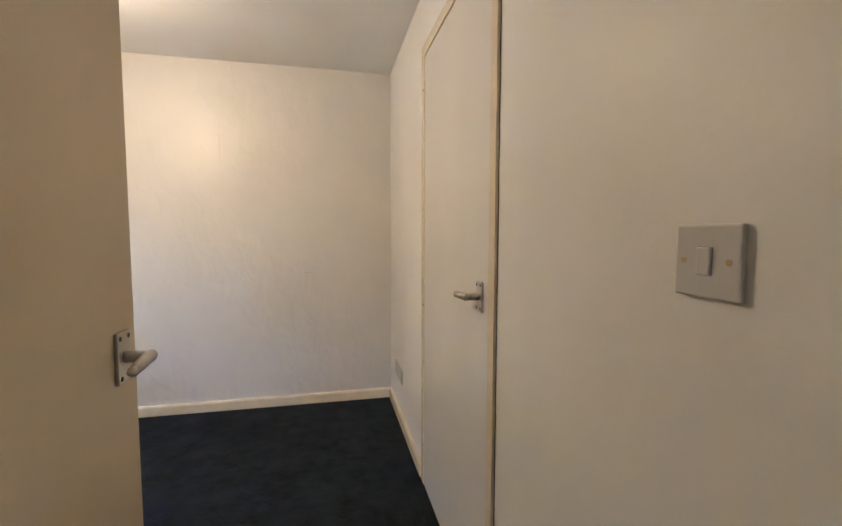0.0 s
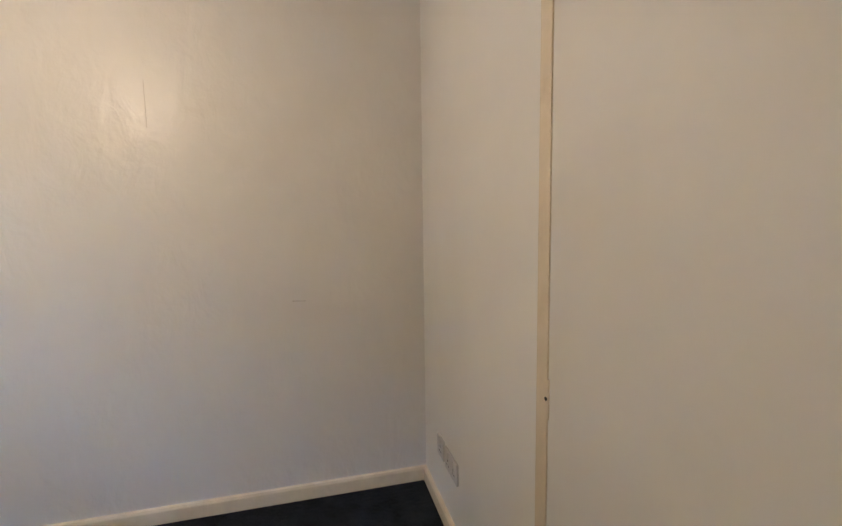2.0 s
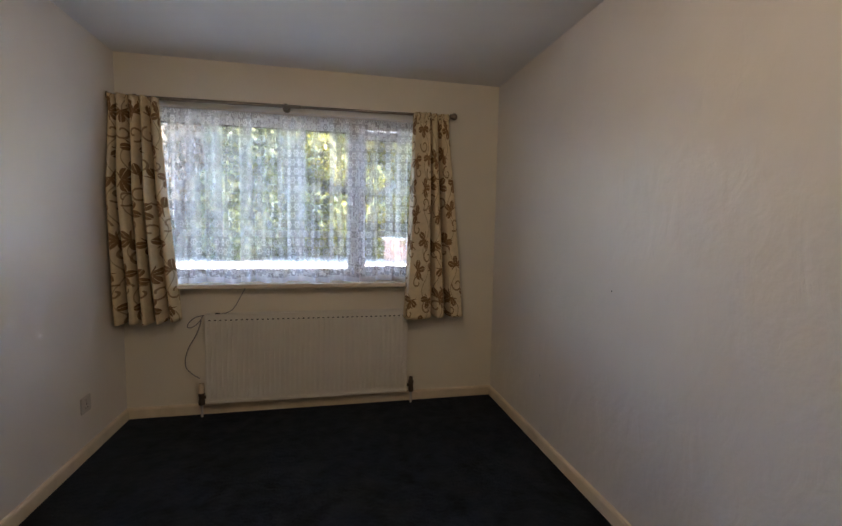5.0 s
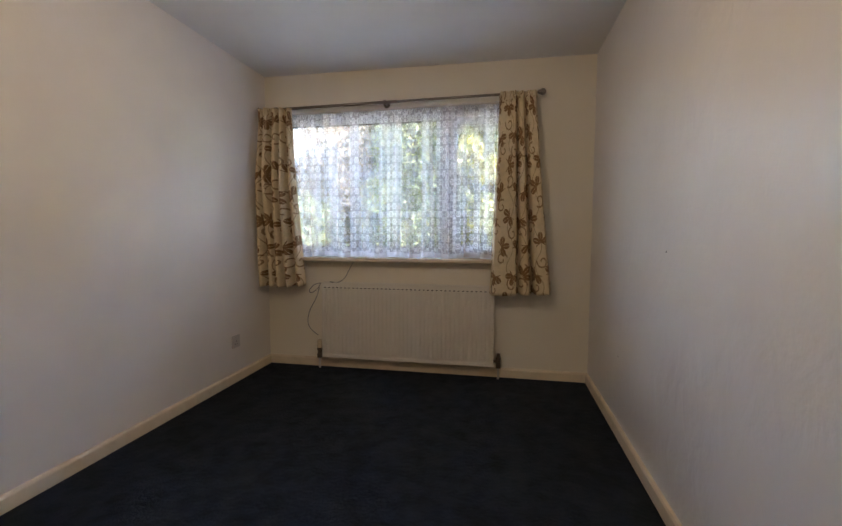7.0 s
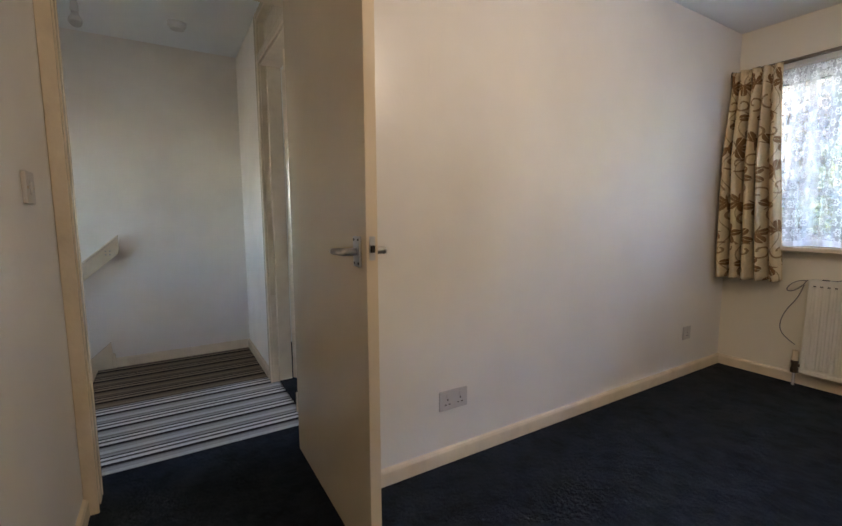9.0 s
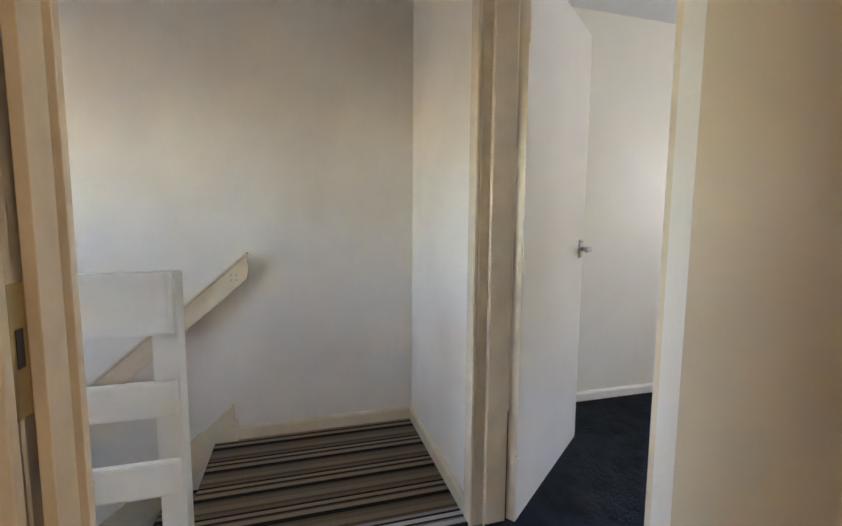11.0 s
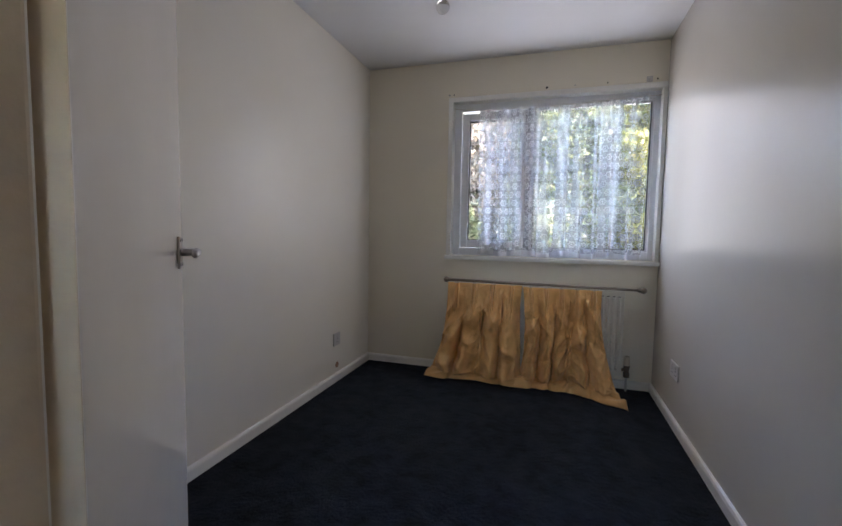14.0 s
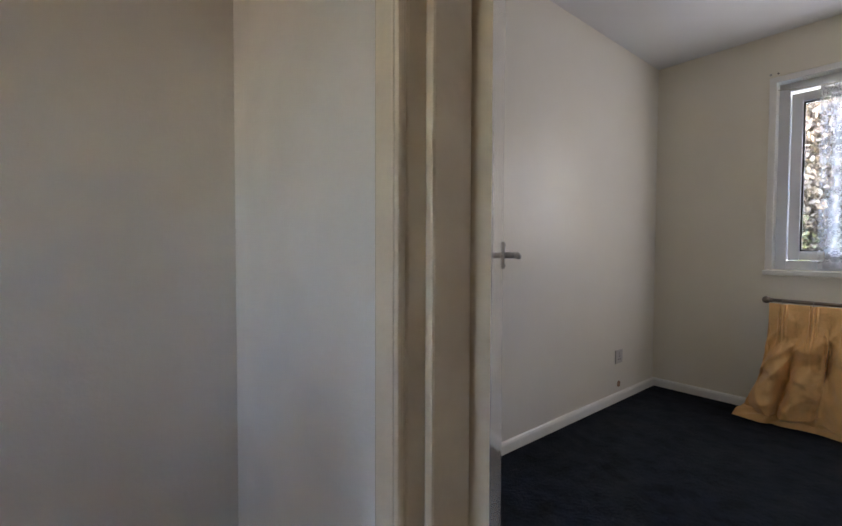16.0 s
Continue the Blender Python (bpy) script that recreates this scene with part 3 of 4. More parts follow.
# ---- fabrics ----
def lace():
    m = bpy.data.materials.new("lace_net")
    m.use_nodes = True
    N, L = m.node_tree.nodes, m.node_tree.links
    uv = N.new("ShaderNodeUVMap")

    def math_node(op, *vals):
        n = N.new("ShaderNodeMath")
        n.operation = op
        for k, v in enumerate(vals):
            if isinstance(v, (int, float)):
                n.inputs[k].default_value = v
            else:
                L.new(v, n.inputs[k])
        return n.outputs["Value"]

    sep = N.new("ShaderNodeSeparateXYZ")
    L.new(uv.outputs["UV"], sep.inputs["Vector"])
    # flower rings in staggered rows
    v = math_node("DIVIDE", sep.outputs["Y"], 0.058)
    row = math_node("FLOOR", v)
    u = math_node("ADD", math_node("DIVIDE", sep.outputs["X"], 0.056), math_node("MULTIPLY", row, 0.5))
    fu = math_node("SUBTRACT", math_node("FRACT", u), 0.5)
    fv = math_node("SUBTRACT", math_node("FRACT", v), 0.5)
    r = math_node("SQRT", math_node("ADD", math_node("MULTIPLY", fu, fu), math_node("MULTIPLY", fv, fv)))
    ang = math_node("ARCTAN2", fv, fu)
    petal = math_node("MULTIPLY_ADD", math_node("COSINE", math_node("MULTIPLY", ang, 6.0)), 0.06, 0.30)
    ring = math_node("LESS_THAN", math_node("ABSOLUTE", math_node("SUBTRACT", r, petal)), 0.085)
    core = math_node("LESS_THAN", r, 0.10)
    motif = math_node("MAXIMUM", ring, core)
    noise_n = N.new("ShaderNodeTexNoise")
    noise_n.inputs["Scale"].default_value, noise_n.inputs["Detail"].default_value = 90, 2
    L.new(uv.outputs["UV"], noise_n.inputs["Vector"])
    band = math_node("LESS_THAN", math_node("FRACT", math_node("DIVIDE", sep.outputs["Y"], 0.30)), 0.14)
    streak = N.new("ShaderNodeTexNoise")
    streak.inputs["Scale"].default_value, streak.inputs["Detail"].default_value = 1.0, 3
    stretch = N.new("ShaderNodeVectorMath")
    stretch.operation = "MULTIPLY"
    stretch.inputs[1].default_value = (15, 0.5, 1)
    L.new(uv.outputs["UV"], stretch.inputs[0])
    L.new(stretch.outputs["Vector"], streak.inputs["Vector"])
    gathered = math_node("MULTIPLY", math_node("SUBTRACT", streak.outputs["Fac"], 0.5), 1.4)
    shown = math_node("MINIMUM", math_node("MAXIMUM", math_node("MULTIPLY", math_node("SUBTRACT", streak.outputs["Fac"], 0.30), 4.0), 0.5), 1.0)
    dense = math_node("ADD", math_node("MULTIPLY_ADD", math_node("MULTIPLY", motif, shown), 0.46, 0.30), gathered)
    dense = math_node("ADD", dense, math_node("MULTIPLY", band, 0.10))
    dense = math_node("ADD", dense, math_node("MULTIPLY", math_node("SUBTRACT", noise_n.outputs["Fac"], 0.5), 0.15))
    # a hem along the bottom
    hem = math_node("LESS_THAN", sep.outputs["Y"], 0.035)
    dense = math_node("MAXIMUM", dense, math_node("MULTIPLY", hem, 0.8))
    dense = math_node("MINIMUM", math_node("MAXIMUM", dense, 0.12), 0.9)
    tr, df, tl = N.new("ShaderNodeBsdfTransparent"), N.new("ShaderNodeBsdfDiffuse"), N.new("ShaderNodeBsdfTranslucent")
    df.inputs["Color"].default_value = (0.88, 0.88, 0.90, 1)
    tl.inputs["Color"].default_value = (0.88, 0.88, 0.90, 1)
    a, b = N.new("ShaderNodeMixShader"), N.new("ShaderNodeMixShader")
    L.new(math_node("MULTIPLY_ADD", motif, -0.62, 0.74), a.inputs["Fac"])
    L.new(df.outputs["BSDF"], a.inputs[1])
    L.new(tl.outputs["BSDF"], a.inputs[2])
    L.new(dense, b.inputs["Fac"])
    L.new(tr.outputs["BSDF"], b.inputs[1])
    L.new(a.outputs["Shader"], b.inputs[2])
    L.new(b.outputs["Shader"], N["Material Output"].inputs["Surface"])
    return m


def floral():
    m = material("floral_curtain_fabric", (0.72, 0.60, 0.40), 0.85, vary=0.08, scale=30, grain=700, bump=0.25, spec=0.2)
    N, L = m.node_tree.nodes, m.node_tree.links
    uv = N.new("ShaderNodeUVMap")
    sep = N.new("ShaderNodeSeparateXYZ")
    L.new(uv.outputs["UV"], sep.inputs["Vector"])

    def math_node(op, *vals):
        n = N.new("ShaderNodeMath")
        n.operation = op
        for k, v in enumerate(vals):
            if isinstance(v, (int, float)):
                n.inputs[k].default_value = v
            else:
                L.new(v, n.inputs[k])
        return n.outputs["Value"]

    def cell(du, dv, wu, wv, seed):
        """Coordinates about a centre in each cell of a staggered, jittered and turned repeat."""
        v = math_node("DIVIDE", math_node("ADD", sep.outputs["Y"], dv), wv)
        u = math_node("ADD", math_node("DIVIDE", math_node("ADD", sep.outputs["X"], du), wu), math_node("MULTIPLY", math_node("FLOOR", v), 0.43))
        ids = N.new("ShaderNodeCombineXYZ")
        L.new(math_node("FLOOR", u), ids.inputs["X"])
        L.new(math_node("FLOOR", v), ids.inputs["Y"])
        ids.inputs["Z"].default_value = seed
        wn = N.new("ShaderNodeTexWhiteNoise")
        L.new(ids.outputs["Vector"], wn.inputs["Vector"])
        cs = N.new("ShaderNodeSeparateColor")
        L.new(wn.outputs["Color"], cs.inputs["Color"])
        x = math_node("MULTIPLY", math_node("SUBTRACT", math_node("FRACT", u), math_node("MULTIPLY_ADD", cs.outputs["Red"], 0.24, 0.38)), wu)
        y = math_node("MULTIPLY", math_node("SUBTRACT", math_node("FRACT", v), math_node("MULTIPLY_ADD", cs.outputs["Green"], 0.24, 0.38)), wv)
        return x, y, math_node("MULTIPLY", cs.outputs["Blue"], 6.283)

    def polar(x, y):
        return math_node("SQRT", math_node("ADD", math_node("MULTIPLY", x, x), math_node("MULTIPLY", y, y))), math_node("ARCTAN2", y, x)

    x, y, turn = cell(0, 0, 0.16, 0.185, 1.0)
    r, a = polar(x, y)
    around = math_node("ADD", a, turn)
    petals = math_node("POWER", math_node("ABSOLUTE", math_node("COSINE", math_node("MULTIPLY", around, 2.5))), 0.7)
    flower = math_node("LESS_THAN", r, math_node("MULTIPLY_ADD", petals, 0.050, 0.020))
    vein = math_node("GREATER_THAN", math_node("ABSOLUTE", math_node("SINE", math_node("MULTIPLY", around, 2.5))), 0.06)
    flower = math_node("MULTIPLY", math_node("MULTIPLY", flower, vein), math_node("GREATER_THAN", math_node("COSINE", around), -0.55))
    x2, y2, turn2 = cell(0.08, 0.09, 0.16, 0.185, 2.0)
    r2, a2 = polar(x2, y2)
    sp = math_node("MULTIPLY", math_node("FRACT", math_node("DIVIDE", math_node("ADD", a2, turn2), 6.283)), 0.036)
    curl = math_node("LESS_THAN", math_node("ABSOLUTE", math_node("SUBTRACT", r2, math_node("ADD", sp, 0.012))), 0.0055)
    wave = math_node("MULTIPLY", math_node("SINE", math_node("MULTIPLY", sep.outputs["Y"], 23.0)), 0.03)
    lane = math_node("MULTIPLY", math_node("SUBTRACT", math_node("FRACT", math_node("DIVIDE", math_node("ADD", sep.outputs["X"], wave), 0.19)), 0.5), 0.19)
    stem = math_node("LESS_THAN", math_node("ABSOLUTE", lane), 0.0032)
    ink = math_node("MINIMUM", math_node("ADD", math_node("ADD", math_node("MULTIPLY", flower, 1.0), math_node("MULTIPLY", curl, 0.8)), math_node("MULTIPLY", stem, 0.6)), 1.0)
    old = N["Principled BSDF"].inputs["Base Color"].links[0].from_socket
    mix = N.new("ShaderNodeMix")
    mix.data_type = "RGBA"
    L.new(math_node("MULTIPLY", ink, 0.92), mix.inputs["Factor"])
    L.new(old, mix.inputs["A"])
    mix.inputs["B"].default_value = (0.21, 0.105, 0.032, 1)
    L.new(mix.outputs["Result"], N["Principled BSDF"].inputs["Base Color"])
    return m


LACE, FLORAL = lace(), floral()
GOLD = material("gold_curtain_fabric", (0.84, 0.49, 0.19), 0.38, vary=0.08, scale=14, grain=400, bump=0.28, spec=0.5)
LINING = material("pale_curtain_lining", (0.6, 0.55, 0.45), 0.85, vary=0.05, bump=0.1)
POLE = material("antique_brass_pole", (0.30, 0.26, 0.22), 0.32, metal=1.0, vary=0.1, scale=25, bump=0.03)
BULB = bpy.data.materials.new("clear_bulb_glass")
BULB.use_nodes = True
BULB.node_tree.nodes["Principled BSDF"].inputs["Transmission Weight"].default_value = 0.85
BULB.node_tree.nodes["Principled BSDF"].inputs["Roughness"].default_value = 0.08
BULB.node_tree.nodes["Principled BSDF"].inputs["Base Color"].default_value = (0.95, 0.95, 0.95, 1)



def sheet(name, fn, nu, nv, mat, parent, label="", thick=0.0):
    """A cloth: fn(u, v) gives place and cloth coordinates in metres."""
    verts, uvs, faces = [], [], []
    for j in range(nv + 1):
        for i in range(nu + 1):
            p, q = fn(i / nu, j / nv)
            verts.append(p)
            uvs.append(q)
    for j in range(nv):
        for i in range(nu):
            a = j * (nu + 1) + i
            faces.append((a, a + 1, a + nu + 2, a + nu + 1))
    me = bpy.data.meshes.new(name)
    me.from_pydata(verts, [], faces)
    layer = me.uv_layers.new(name="cloth")
    for lo in me.loops:
        layer.data[lo.index].uv = uvs[lo.vertex_index]
    for p in me.polygons:
        p.use_smooth = True
    me.materials.append(mat)
    ob = new(name, me)
    ob.parent = parent
    if thick:
        mod = ob.modifiers.new("thickness", "SOLIDIFY")
        mod.thickness, mod.offset = thick, 0
    return tagged(ob, label) if label else ob


def wob(u, v, s, k):
    return noise.noise(Vector((u * k, v * k * 0.6, s)))


# ---- the first bedroom ----
def hung_curtain(top, bottom, zt, zb, y, valleys, seed, label, lean=0.0):
    """A short lined curtain: it spreads from its heading to its hem; valleys are the deep folds along its width."""
    cx = (top[0] + top[1]) / 2
    c = thing("curtain", (cx, y, zb), label, "curtain", "floral curtains at the window")

    def fn(u, v):
        spread = v ** 1.2
        a, b = top[0] + (bottom[0] - top[0]) * spread, top[1] + (bottom[1] - top[1]) * spread
        shift = 0.03 * wob(0.5, v, seed + 5, 2.0) * math.sin(math.pi * u)
        w = min(1.0, max(0.0, u + shift))
        k = max(i for i in range(len(valleys) - 1) if valleys[i] <= w)
        p, q = valleys[k], valleys[k + 1]
        t = min(1.0, (w - p) / (q - p))
        ww = w - 0.55 * (q - p) / (2 * math.pi) * math.sin(2 * math.pi * t)
        x = a + (b - a) * ww
        depth = (0.04 + 0.075 * min(1.0, v * 2.5)) * (0.85 + 0.5 * wob(k * 0.7, v * 0.5, seed + 3, 2.0))
        rise = min(1.0, max(0.0, (min(t, 1 - t) * (q - p) - 0.020) / 0.07))
        out = depth * (rise * rise * (3 - 2 * rise)) * (0.9 + 0.1 * math.sin(math.pi * t))
        yy = y - 0.025 - out + 0.008 * wob(u, v, seed + 2, 6.0) + 0.006 * math.sin(9 * u + 5 * v + seed)
        z = zt + (zb - zt) * v - 0.012 * math.sin(math.pi * t) * v + lean * (u - 0.5) * v
        return (x - cx, yy - y, z - zb), (u * 0.72 + 0.01 * seed, v * (zt - zb))

    sheet("cloth", fn, 140, 60, FLORAL, c, thick=0.004)

    def head(u, v):
        p, q = fn(u, 0.0)
        return (p[0], p[1] + 0.007 * math.sin(60 * u) - 0.004, zt + 0.016 - 0.07 * v - zb), (q[0], v * 0.07)

    sheet("heading", head, 120, 4, FLORAL, c, "gathered heading tape at the top", thick=0.004)
    return c


hung_curtain((0.0, 0.275), (0.015, 0.365), 2.005, 0.69, 3.63, (0, 0.2, 0.42, 0.62, 0.8, 1.0), 1.0, "short cream curtain with brown flowers beside the corner")
hung_curtain((1.815, 2.062), (1.765, 2.185), 2.03, 0.675, 3.63, (0, 0.47, 0.70, 1.0), 7.0, "short cream curtain with brown flowers and a shadowed fold", 0.03)


def pole_set(name, a, b, r, finials, brackets, mat, label):
    """A pole from a to b, with ball ends and brackets that reach the wall behind."""
    a, b = Vector(a), Vector(b)
    p = thing(name, a, label, "curtain pole")
    bm = bmesh.new()
    cyl(bm, (0, 0, 0), (b - a) * 0.52, r)
    part("pole", bm, mat, p, smooth=True)
    bm = bmesh.new()
    cyl(bm, (b - a) * 0.48, b - a, r * 0.82)
    part("inner_pole", bm, mat, p, smooth=True)
    for f in finials:
        c = (b - a) * f
        s = 1 if f > 0.5 else -1
        bm = bmesh.new()
        cyl(bm, c - Vector((0.004, 0, 0)) * s, c + Vector((0.014, 0, 0)) * s, r * 1.35)
        ball(bm, c + Vector((0.026, 0, 0)) * s, r * 2.1)
        part("finial", bm, mat, p, "ball finial", smooth=True)
    for f in brackets:
        c = (b - a) * f
        bm = bmesh.new()
        cyl(bm, c, c + Vector((0, Y1 - 0.021 - a.y, 0)), r * 0.6)
        cyl(bm, c + Vector((0, Y1 - 0.026 - a.y, 0)), c + Vector((0, Y1 - 0.021 - a.y, 0)), r * 2.2)
        cyl(bm, c - Vector((0.009, 0, 0)), c + Vector((0.009, 0, 0)), r * 1.5)
        part("bracket", bm, mat, p, smooth=True)
    return p


pole_set("curtain_pole", (0.02, 3.61, 2.018), (2.075, 3.61, 2.043), 0.011, (0, 1), (0.06, 0.475, 0.93), POLE, "antique brass telescopic pole above the window")
rail = thing("net_rail", (0.9, 3.655, 1.985), "thin white plastic-covered net curtain wire", "curtain wire")
bm = bmesh.new()
cyl(bm, (-0.75, 0, 0), (0.97, 0, 0.012), 0.004, seg=8)
part("wire", bm, PLASTIC, rail)


def net(name, x0, x1, ztop, zbot, y, folds, seed, label, sag=0.0, tight=0.0):
    c = thing(name, ((x0 + x1) / 2, y, zbot), label, "net curtain", "lace net curtains")

    def fn(u, v):
        ph = 2 * math.pi * folds * u + 2.2 * wob(u, 0.0, seed, 5.0) + 0.5 * wob(u, v, seed + 3, 3.0)
        amp = 0.008 + 0.024 * v * (0.6 + 0.6 * abs(wob(u, 0.2, seed + 7, 4.0)) * 2)
        x = x0 + (x1 - x0) * u + 0.012 * math.sin(ph * 1.03 + 1.3) * v + tight * (0.5 - u) * math.sin(math.pi * min(1, v * 1.2)) * 0.1
        zt = ztop[0] + (ztop[1] - ztop[0]) * u - sag * 4 * u * (1 - u)
        z = zt + (zbot - zt) * v + 0.010 * math.sin(ph * 0.37) * v ** 3
        return (x - (x0 + x1) / 2, amp * math.sin(ph), z - zbot), (u * (x1 - x0) * 1.35, (1 - v) * (ztop[0] - zbot))

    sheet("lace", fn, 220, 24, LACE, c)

    def gather(u, v):
        p, q = fn(u, 0.0)
        return (p[0], p[1] + 0.004 * math.sin(u * 700) + 0.003, p[2] + 0.014 - 0.03 * v), (q[0], 0.01)

    sheet("gathered_top", gather, 220, 2, LACE, c, "ruffled top casing")
    return c


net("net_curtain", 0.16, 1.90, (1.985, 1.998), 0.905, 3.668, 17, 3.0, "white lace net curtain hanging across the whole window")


def radiator(name, x0, x1, z0, z1, y, label, flutes, trv_left=True, depth=0.006):
    """A steel panel radiator whose front stands at y, with valves and tails."""
    r = thing(name, ((x0 + x1) / 2, y, 0), label, "radiator")
    w = x1 - x0
    prof = [(0.0, 0.0), (0.22, 0.0), (0.34, -depth), (0.66, -depth), (0.78, 0.0)]
    verts, faces = [], []
    zs = [z0, z0 + 0.028, z0 + 0.042, z1 - 0.042, z1 - 0.028, z1]
    xs = [(-w / 2, 0.0)]
    step = (w - 0.03) / flutes
    for k in range(flutes):
        xs += [(-w / 2 + 0.015 + step * (k + f), d) for f, d in prof]
    xs += [(w / 2, 0.0)]
    for z, keep_depth in zip(zs, (0, 0, 1, 1, 0, 0)):
        verts += [(x, d * keep_depth, z) for x, d in xs]
    n = len(xs)
    faces = [(j * n + i, j * n + i + 1, (j + 1) * n + i + 1, (j + 1) * n + i) for j in range(5) for i in range(n - 1)]
    me = bpy.data.meshes.new("panel")
    me.from_pydata(verts, [], faces)
    me.materials.append(ENAMEL)
    ob = new("panel", me)
    ob.parent = r
    mod = ob.modifiers.new("thickness", "SOLIDIFY")
    mod.thickness, mod.offset = 0.012, -1
    for s in (-1, 1):
        x = s * w / 2
        part("side_panel", boxes((min(x, x - s * 0.012), max(x, x - s * 0.012), -0.002, 0.062, z0 + 0.004, z1 + 0.004)), ENAMEL, r, bevel=0.003)
    bm = boxes((-w / 2, w / 2, -0.003, 0.006, z1 - 0.006, z1 + 0.008), (-w / 2, w / 2, 0.055, 0.064, z1 - 0.004, z1 + 0.008))
    k = int(w / 0.02)
    for i in range(k + 1):
        x = -w / 2 + 0.006 + (w - 0.012) * i / k
        box(bm, x - 0.004, x + 0.004, 0.006, 0.055, z1, z1 + 0.005)
    part("top_grille", bm, ENAMEL, r, "slotted top grille")
    bm = boxes((-step * 0.2, step * 0.2, -0.0022, 0.001, -0.0042, 0.0042))
    first = part("dimple", bm, DARK, r)
    first.location = (-w / 2 + 0.015 + step * 0.5, 0, z1 - 0.031)
    for k in range(1, flutes):
        dim = new("dimple", first.data)
        dim.parent = r
        dim.location = (-w / 2 + 0.015 + step * (k + 0.5), 0, z1 - 0.031)
    part("bottom_rail", boxes((-w / 2, w / 2, -0.004, 0.004, z0 - 0.006, z0 + 0.012)), ENAMEL, r, bevel=0.003)
    for s in (-1, 1):
        x = s * (w / 2 + 0.035)
        zc = z0 + 0.03
        v = bmesh.new()
        cyl(v, (s * w / 2, 0.03, zc), (x, 0.03, zc), 0.010)
        cyl(v, (x, 0.03, zc - 0.03), (x, 0.03, zc + 0.03), 0.016)
        cyl(v, (x, 0.03, zc - 0.048), (x, 0.03, zc - 0.018), 0.020, seg=6)
        cyl(v, (x, 0.03, zc + 0.012), (x, 0.03, zc + 0.030), 0.020, seg=6)
        body = part("valve", v, TARNISH, r, "tarnished valve body", smooth=False)
        v = bmesh.new()
        tall = 0.062 if (s < 0) == trv_left else 0.028
        cyl(v, (x, 0.03, zc + 0.03), (x, 0.03, zc + 0.03 + tall), 0.019 if tall > 0.06 else 0.014, 0.016 if tall > 0.06 else 0.012)
        part("valve_cap", v, TRIM if tall > 0.06 else TARNISH, body, "cream valve cap" if tall > 0.06 else "")
        v = bmesh.new()
        cyl(v, (x, 0.03, 0.0), (x, 0.03, zc - 0.04), 0.0075)
        part("pipe", v, PLASTIC, body, "painted feed pipe")
    return r


radiator("radiator", 0.490, 1.80, 0.130, 0.700, 3.615, "cream enamelled panel radiator below the window", 40)

cable = thing("aerial_cable", (0.44, 3.64, 0.2), "loose grey cable hanging over the radiator's end", "cable")
tube("upper_run", [(0.285, 0.04, 0.665), (0.25, 0.035, 0.60), (0.215, 0.03, 0.53), (0.16, 0.02, 0.50), (0.10, 0.0, 0.50)], 0.0028, CABLE, cable)
tube("loop", [(0.10, 0.0, 0.50), (0.02, -0.02, 0.505), (-0.03, -0.03, 0.475), (-0.055, -0.03, 0.43), (-0.02, -0.03, 0.425), (0.03, -0.025, 0.47), (0.04, -0.02, 0.50)], 0.003, CABLE, cable)
tube("hanging_run", [(0.03, -0.02, 0.47), (0.01, -0.02, 0.39), (-0.05, -0.02, 0.30), (-0.075, -0.02, 0.20), (-0.05, -0.02, 0.135), (0.01, -0.005, 0.09)], 0.003, CABLE, cable)
bm = boxes((0.105, 0.135, -0.005, 0.02, 0.495, 0.510))
part("clip", bm, DARK, cable, "dark cable clip", bevel=0.003)


def socket(place, rz, n, label, name="wall_socket", rocker=True):
    """A moulded plate with n outlets; it faces -y before its turn."""
    s = thing(name, place, label, "wall socket", "sockets on the walls", rz)
    w = 0.146 if n == 2 else 0.086
    plate = part("faceplate", boxes((-w / 2, w / 2, -0.009, 0, -0.043, 0.043)), PLASTIC, s, bevel=0.003)
    for k in range(n):
        c = (k - (n - 1) / 2) * 0.066
        part("rocker", boxes((c - 0.006, c + 0.006, -0.0125, -0.008, 0.012, 0.032)), PLASTIC, plate, bevel=0.001)
        bm = boxes((c - 0.0015, c + 0.0035, -0.0094, -0.008, -0.002, 0.007), (c - 0.014, c - 0.006, -0.0094, -0.008, -0.020, -0.015), (c + 0.006, c + 0.014, -0.0094, -0.008, -0.020, -0.015))
        part("pin_holes", bm, DARK, plate, "dark pin holes")
    return s


socket((0.0, 1.335, 0.312), 90, 2, "white double wall socket above the skirting")
socket((0.0, 3.240, 0.318), 90, 1, "white single wall socket near the window corner")
socket((2.19, 0.0, 0.332), 180, 1, "white single wall socket near the corner")
socket((2.055, 0.0, 0.328), 180, 2, "white double wall socket beside a single one")
socket((XL2, 3.175, 0.332), 90, 1, "white wall socket near the second bedroom's window")
socket((XP - 0.004, 3.18, 0.345), -90, 2, "white double wall socket low on the second bedroom wall")


def light_switch(place, rz, label):
    s = thing("light_switch", place, label, "light switch", rz=rz)
    plate = part("faceplate", boxes((-0.043, 0.043, -0.010, 0, -0.043, 0.043)), PLASTIC, s, bevel=0.003)
    part("rocker", boxes((-0.0085, 0.0085, -0.0145, -0.009, -0.016, 0.016)), PLASTIC, plate, bevel=0.0015)
    part("rocker_gap", boxes((-0.0093, 0.0093, -0.0103, -0.009, -0.0168, 0.0168)), CABLE, plate)
    for x in (-0.030, 0.030):
        bm = bmesh.new()
        cyl(bm, (x, -0.0095, 0), (x, -0.0108, 0), 0.0038, seg=12)
        part("screw", bm, BRASS, plate, "dull brass screw")
    return s


